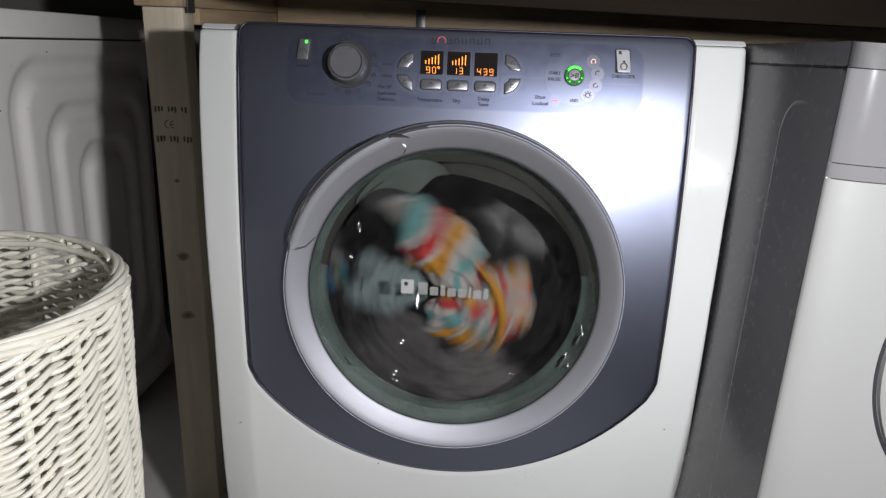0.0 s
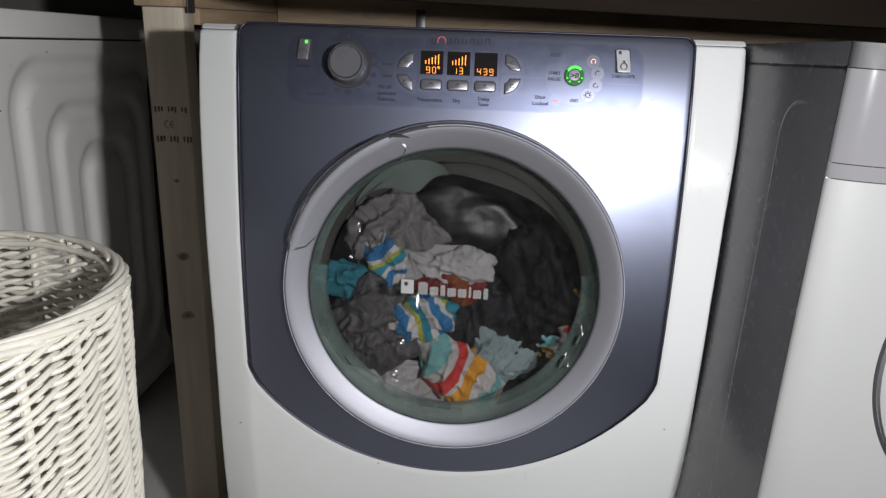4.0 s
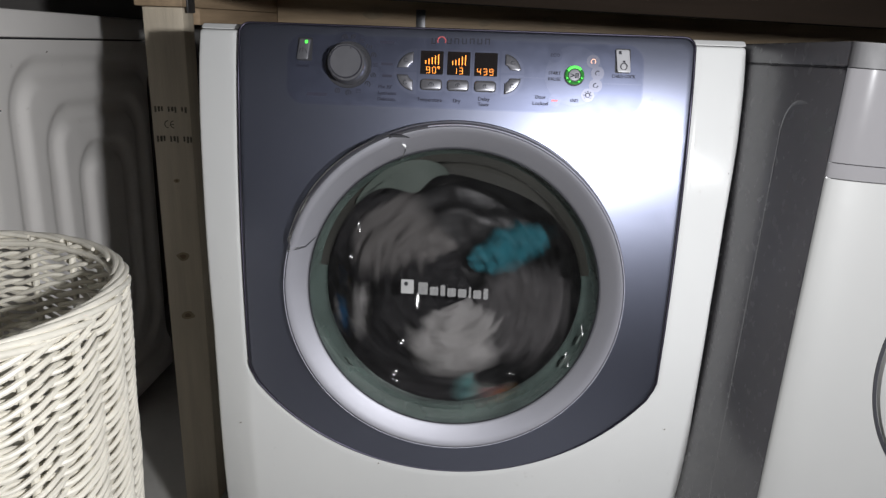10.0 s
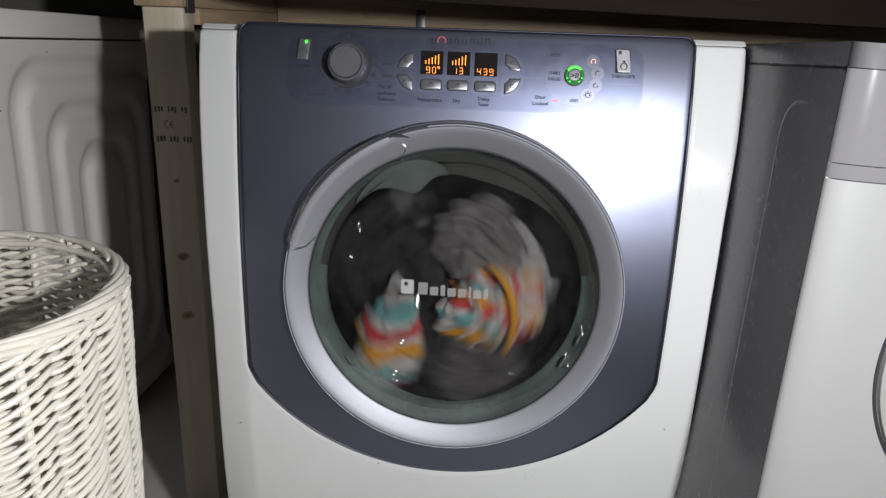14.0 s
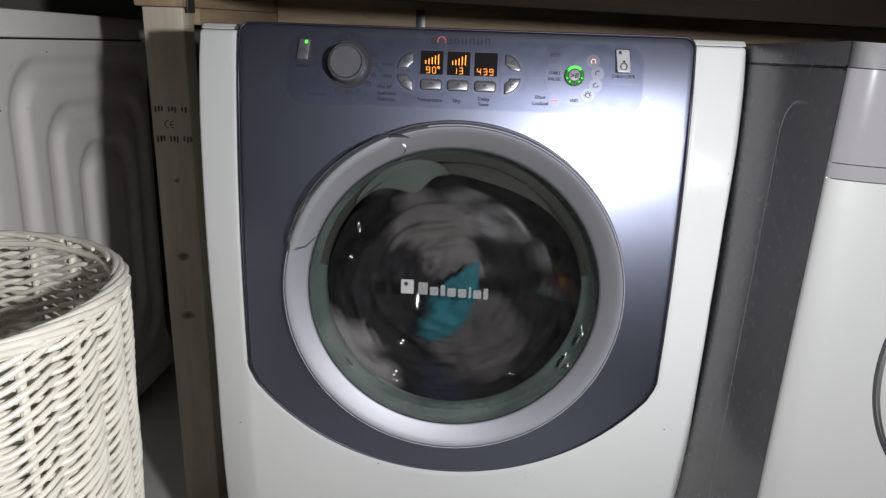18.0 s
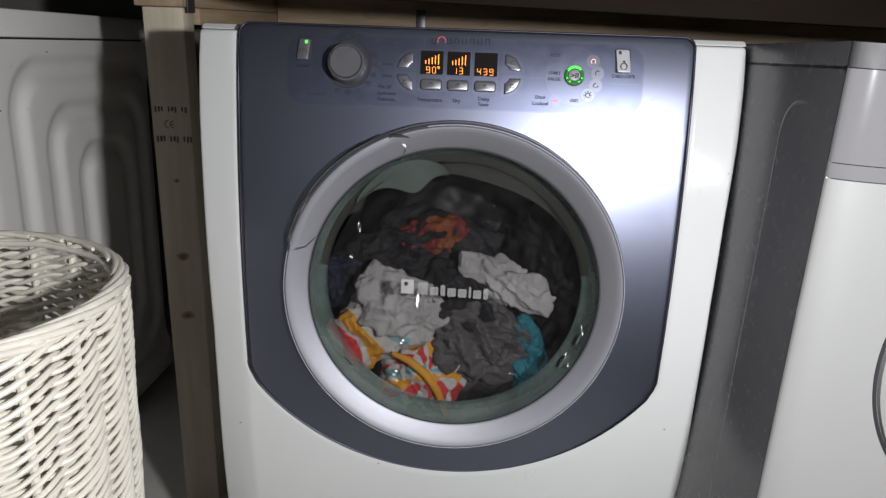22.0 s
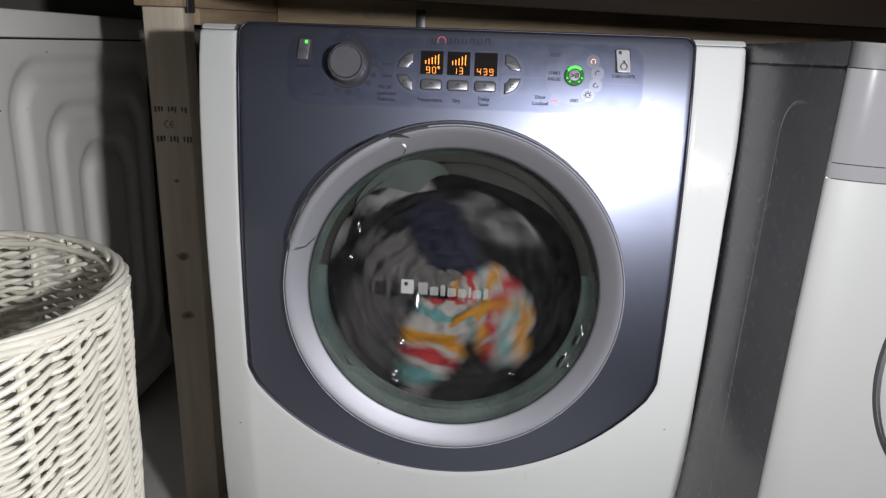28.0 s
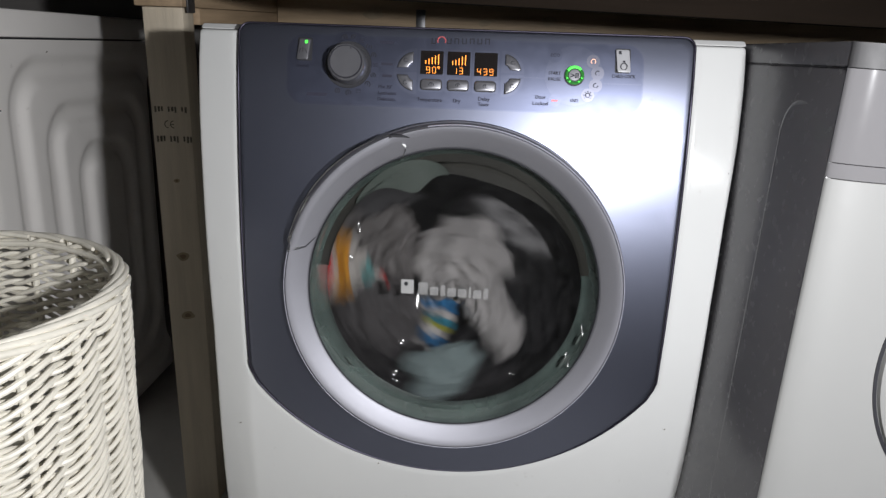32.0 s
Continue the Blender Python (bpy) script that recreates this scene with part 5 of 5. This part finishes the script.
    tumble(CHECK_B, [(0, -0.14, 0.155, 0.451, None), (1, 0.101, 0.155, 0.445, None), (2, 0.094, 0.155, 0.539, None), (2.75, -0.091, 0.075, 0.562, 0), (8.86, -0.091, 0.075, 0.562, 0), (9, -0.127, 0.07, 0.508, None), (10, -0.14, 0.155, 0.451, None), (11, 0.071, 0.155, 0.53, None), (12, -0.108, 0.155, 0.556, None), (13, -0.092, 0.155, 0.589, None), (14, 0.087, 0.155, 0.531, None), (17, -0.071, 0.155, 0.326, None), (18, -0.123, 0.155, 0.416, None), (18.98, 0.128, 0.15, 0.395, 40), (19.05, 0.128, 0.15, 0.395, 40), (25.18, 0.128, 0.15, 0.395, 40), (28, -0.044, 0.155, 0.567, None), (29, -0.108, 0.155, 0.556, None), (30, 0.062, 0.155, 0.389, None), (31, 0.069, 0.155, 0.563, None), (32, -0.14, 0.155, 0.562, None)])
    tumble(SAGE_A, [(0, -0.097, 0.065, 0.535, None), (1, -0.151, 0.075, 0.497, None), (2, -0.14, 0.155, 0.379, None), (2.75, 0.056, 0.07, 0.441, 0), (8.86, 0.056, 0.07, 0.441, 0), (9, 0.079, 0.065, 0.5, None), (10, 0.127, 0.155, 0.419, None), (11, 0.047, 0.155, 0.37, None), (12, 0.068, 0.155, 0.58, None), (13, 0.012, 0.12, 0.579, None), (14, -0.044, 0.155, 0.567, None), (17, -0.012, 0.155, 0.576, None), (18, 0.093, 0.155, 0.565, None), (18.98, 0.048, 0.14, 0.34, 60), (19.05, 0.048, 0.14, 0.34, 60), (25.18, 0.048, 0.14, 0.34, 60), (28, -0.156, 0.155, 0.502, None), (29, -0.099, 0.155, 0.522, None), (30, 0.04, 0.155, 0.494, None), (31, -0.131, 0.1, 0.396, None), (32, -0.022, 0.06, 0.416, None)])
    tumble(NAVY_A, [(0, 0.07, 0.155, 0.547, None), (1, 0.053, 0.155, 0.563, None), (2, 0.052, 0.155, 0.571, None), (2.75, 0.069, 0.12, 0.524, 0), (8.86, 0.069, 0.12, 0.524, 0), (9, 0.069, 0.12, 0.524, None), (10, -0.011, 0.155, 0.568, None), (11, 0.075, 0.155, 0.461, None), (12, -0.132, 0.155, 0.486, None), (13, -0.089, 0.155, 0.381, None), (14, -0.14, 0.155, 0.52, None), (17, 0.046, 0.1, 0.37, None), (18, -0.017, 0.08, 0.377, None), (18.98, -0.153, 0.10, 0.527, 30), (19.05, -0.153, 0.10, 0.527, 30), (25.18, -0.153, 0.10, 0.527, 30), (28, -0.025, 0.07, 0.598, None), (29, -0.117, 0.07, 0.594, None), (30, -0.155, 0.1, 0.504, None), (31, 0.027, 0.12, 0.587, None), (32, 0.069, 0.155, 0.563, None)])
    tumble(RUST_A, [(0, 0.097, 0.165, 0.511, None), (1, 0.028, 0.165, 0.419, None), (2, -0.092, 0.165, 0.485, None), (2.75, -0.012, 0.072, 0.532, 0), (8.86, -0.012, 0.072, 0.532, 0), (9, -0.016, 0.085, 0.524, None), (10, 0.061, 0.165, 0.338, None), (11, -0.089, 0.165, 0.358, None), (12, 0.056, 0.165, 0.366, None), (13, -0.124, 0.1, 0.473, None), (14, -0.009, 0.11, 0.54, None), (17, 0.094, 0.165, 0.553, None), (18, 0.125, 0.165, 0.46, None), (18.98, -0.034, 0.100, 0.593, 10), (19.05, -0.034, 0.100, 0.593, 10), (25.18, -0.034, 0.100, 0.593, 10), (28, 0.06, 0.12, 0.405, None), (29, 0.036, 0.165, 0.42, None), (30, -0.043, 0.165, 0.53, None), (31, -0.092, 0.165, 0.519, None), (32, -0.174, 0.165, 0.55, None)])
    tumble(BLACK_A, [(0, 0.105, 0.125, 0.573, None), (1, 0.066, 0.125, 0.58, None), (2, 0.066, 0.125, 0.588, None), (2.75, 0.039, 0.15, 0.584, 0), (8.86, 0.039, 0.15, 0.584, 0), (9, 0.003, 0.15, 0.603, None), (10, 0.004, 0.125, 0.585, None), (11, 0.035, 0.125, 0.586, None), (12, -0.042, 0.125, 0.583, None), (13, 0.004, 0.15, 0.578, None), (14, -0.075, 0.15, 0.55, None), (17, -0.011, 0.125, 0.584, None), (18, 0.05, 0.125, 0.587, None), (18.98, 0.011, 0.175, 0.614, 40), (19.05, 0.011, 0.175, 0.614, 40), (25.18, 0.011, 0.175, 0.614, 40), (28, 0.066, 0.125, 0.58, None), (29, 0.089, 0.125, 0.581, None), (30, 0.09, 0.125, 0.573, None), (31, 0.084, 0.125, 0.548, None), (32, 0.09, 0.125, 0.573, None)])
    tumble(BLACK_B, [(0, 0.132, 0.1, 0.485, None), (1, 0.094, 0.1, 0.483, None), (2, 0.116, 0.1, 0.501, None), (2.75, 0.124, 0.085, 0.523, 0), (8.86, 0.124, 0.085, 0.523, 0), (9, 0.117, 0.1, 0.484, None), (10, 0.119, 0.1, 0.451, None), (11, 0.117, 0.1, 0.484, None), (12, 0.118, 0.1, 0.468, None), (13, 0.119, 0.1, 0.451, None), (14, 0.122, 0.1, 0.417, None), (17, 0.096, 0.1, 0.45, None), (18, 0.097, 0.1, 0.433, None), (18.98, 0.129, 0.09, 0.561, -20), (19.05, 0.129, 0.09, 0.561, -20), (25.18, 0.129, 0.09, 0.561, -20), (28, 0.117, 0.1, 0.484, None), (29, 0.122, 0.1, 0.417, None), (30, 0.109, 0.1, 0.484, None), (31, 0.112, 0.1, 0.451, None), (32, 0.126, 0.1, 0.468, None)])
    tumble(CHAR_A, [(0, -0.137, 0.085, 0.461, None), (1, -0.145, 0.085, 0.41, None), (2, -0.034, 0.085, 0.373, None), (2.75, 0.046, 0.088, 0.485, 0), (8.86, 0.046, 0.088, 0.485, 0), (9, 0.032, 0.085, 0.478, None), (10, -0.053, 0.085, 0.506, None), (11, -0.083, 0.085, 0.447, None), (12, -0.122, 0.085, 0.574, None), (13, 0.043, 0.085, 0.403, None), (14, -0.003, 0.085, 0.401, None), (17, -0.052, 0.085, 0.482, None), (18, -0.092, 0.085, 0.528, None), (18.98, -0.007, 0.072, 0.499, 50), (19.05, -0.007, 0.072, 0.499, 50), (25.18, -0.007, 0.072, 0.499, 50), (28, -0.091, 0.085, 0.48, None), (29, -0.09, 0.085, 0.447, None), (30, -0.114, 0.085, 0.437, None), (31, -0.129, 0.085, 0.462, None), (32, -0.145, 0.085, 0.444, None)])
    tumble(CHAR_B, [(0, -0.052, 0.105, 0.389, None), (1, -0.083, 0.105, 0.369, None), (2, -0.116, 0.105, 0.403, None), (2.75, -0.126, 0.12, 0.386, 20), (8.86, -0.126, 0.12, 0.386, 20), (9, -0.1, 0.105, 0.404, None), (10, -0.094, 0.105, 0.562, None), (11, -0.087, 0.105, 0.586, None), (12, -0.132, 0.105, 0.436, None), (13, -0.094, 0.105, 0.554, None), (14, -0.102, 0.105, 0.538, None), (17, -0.117, 0.105, 0.569, None), (18, -0.093, 0.105, 0.438, None), (18.98, -0.041, 0.115, 0.545, -10), (19.05, -0.041, 0.115, 0.545, -10), (25.18, -0.041, 0.115, 0.545, -10), (28, 0.012, 0.105, 0.392, None), (29, -0.068, 0.105, 0.405, None), (30, -0.004, 0.105, 0.408, None), (31, -0.005, 0.105, 0.426, None), (32, -0.068, 0.105, 0.388, None)])
    tumble(CHAR_C, [(0, 0.052, 0.11, 0.4, None), (1, 0.028, 0.11, 0.399, None), (2, 0.029, 0.11, 0.39, None), (2.75, 0.022, 0.125, 0.365, 0), (8.86, 0.022, 0.125, 0.365, 0), (9, -0.003, 0.11, 0.371, None), (10, -0.035, 0.11, 0.378, None), (11, 0.04, 0.11, 0.477, None), (12, 0.026, 0.11, 0.442, None), (13, -0.024, 0.11, 0.507, None), (14, -0.037, 0.11, 0.422, None), (17, -0.02, 0.11, 0.405, None), (18, 0.029, 0.11, 0.39, None), (18.98, 0.076, 0.095, 0.383, 20), (19.05, 0.076, 0.095, 0.383, 20), (25.18, 0.076, 0.095, 0.383, 20), (28, -0.087, 0.11, 0.537, None), (29, -0.056, 0.11, 0.554, None), (30, 0.016, 0.11, 0.492, None), (31, 0.015, 0.11, 0.509, None), (32, 0.021, 0.11, 0.39, None)])


motions()
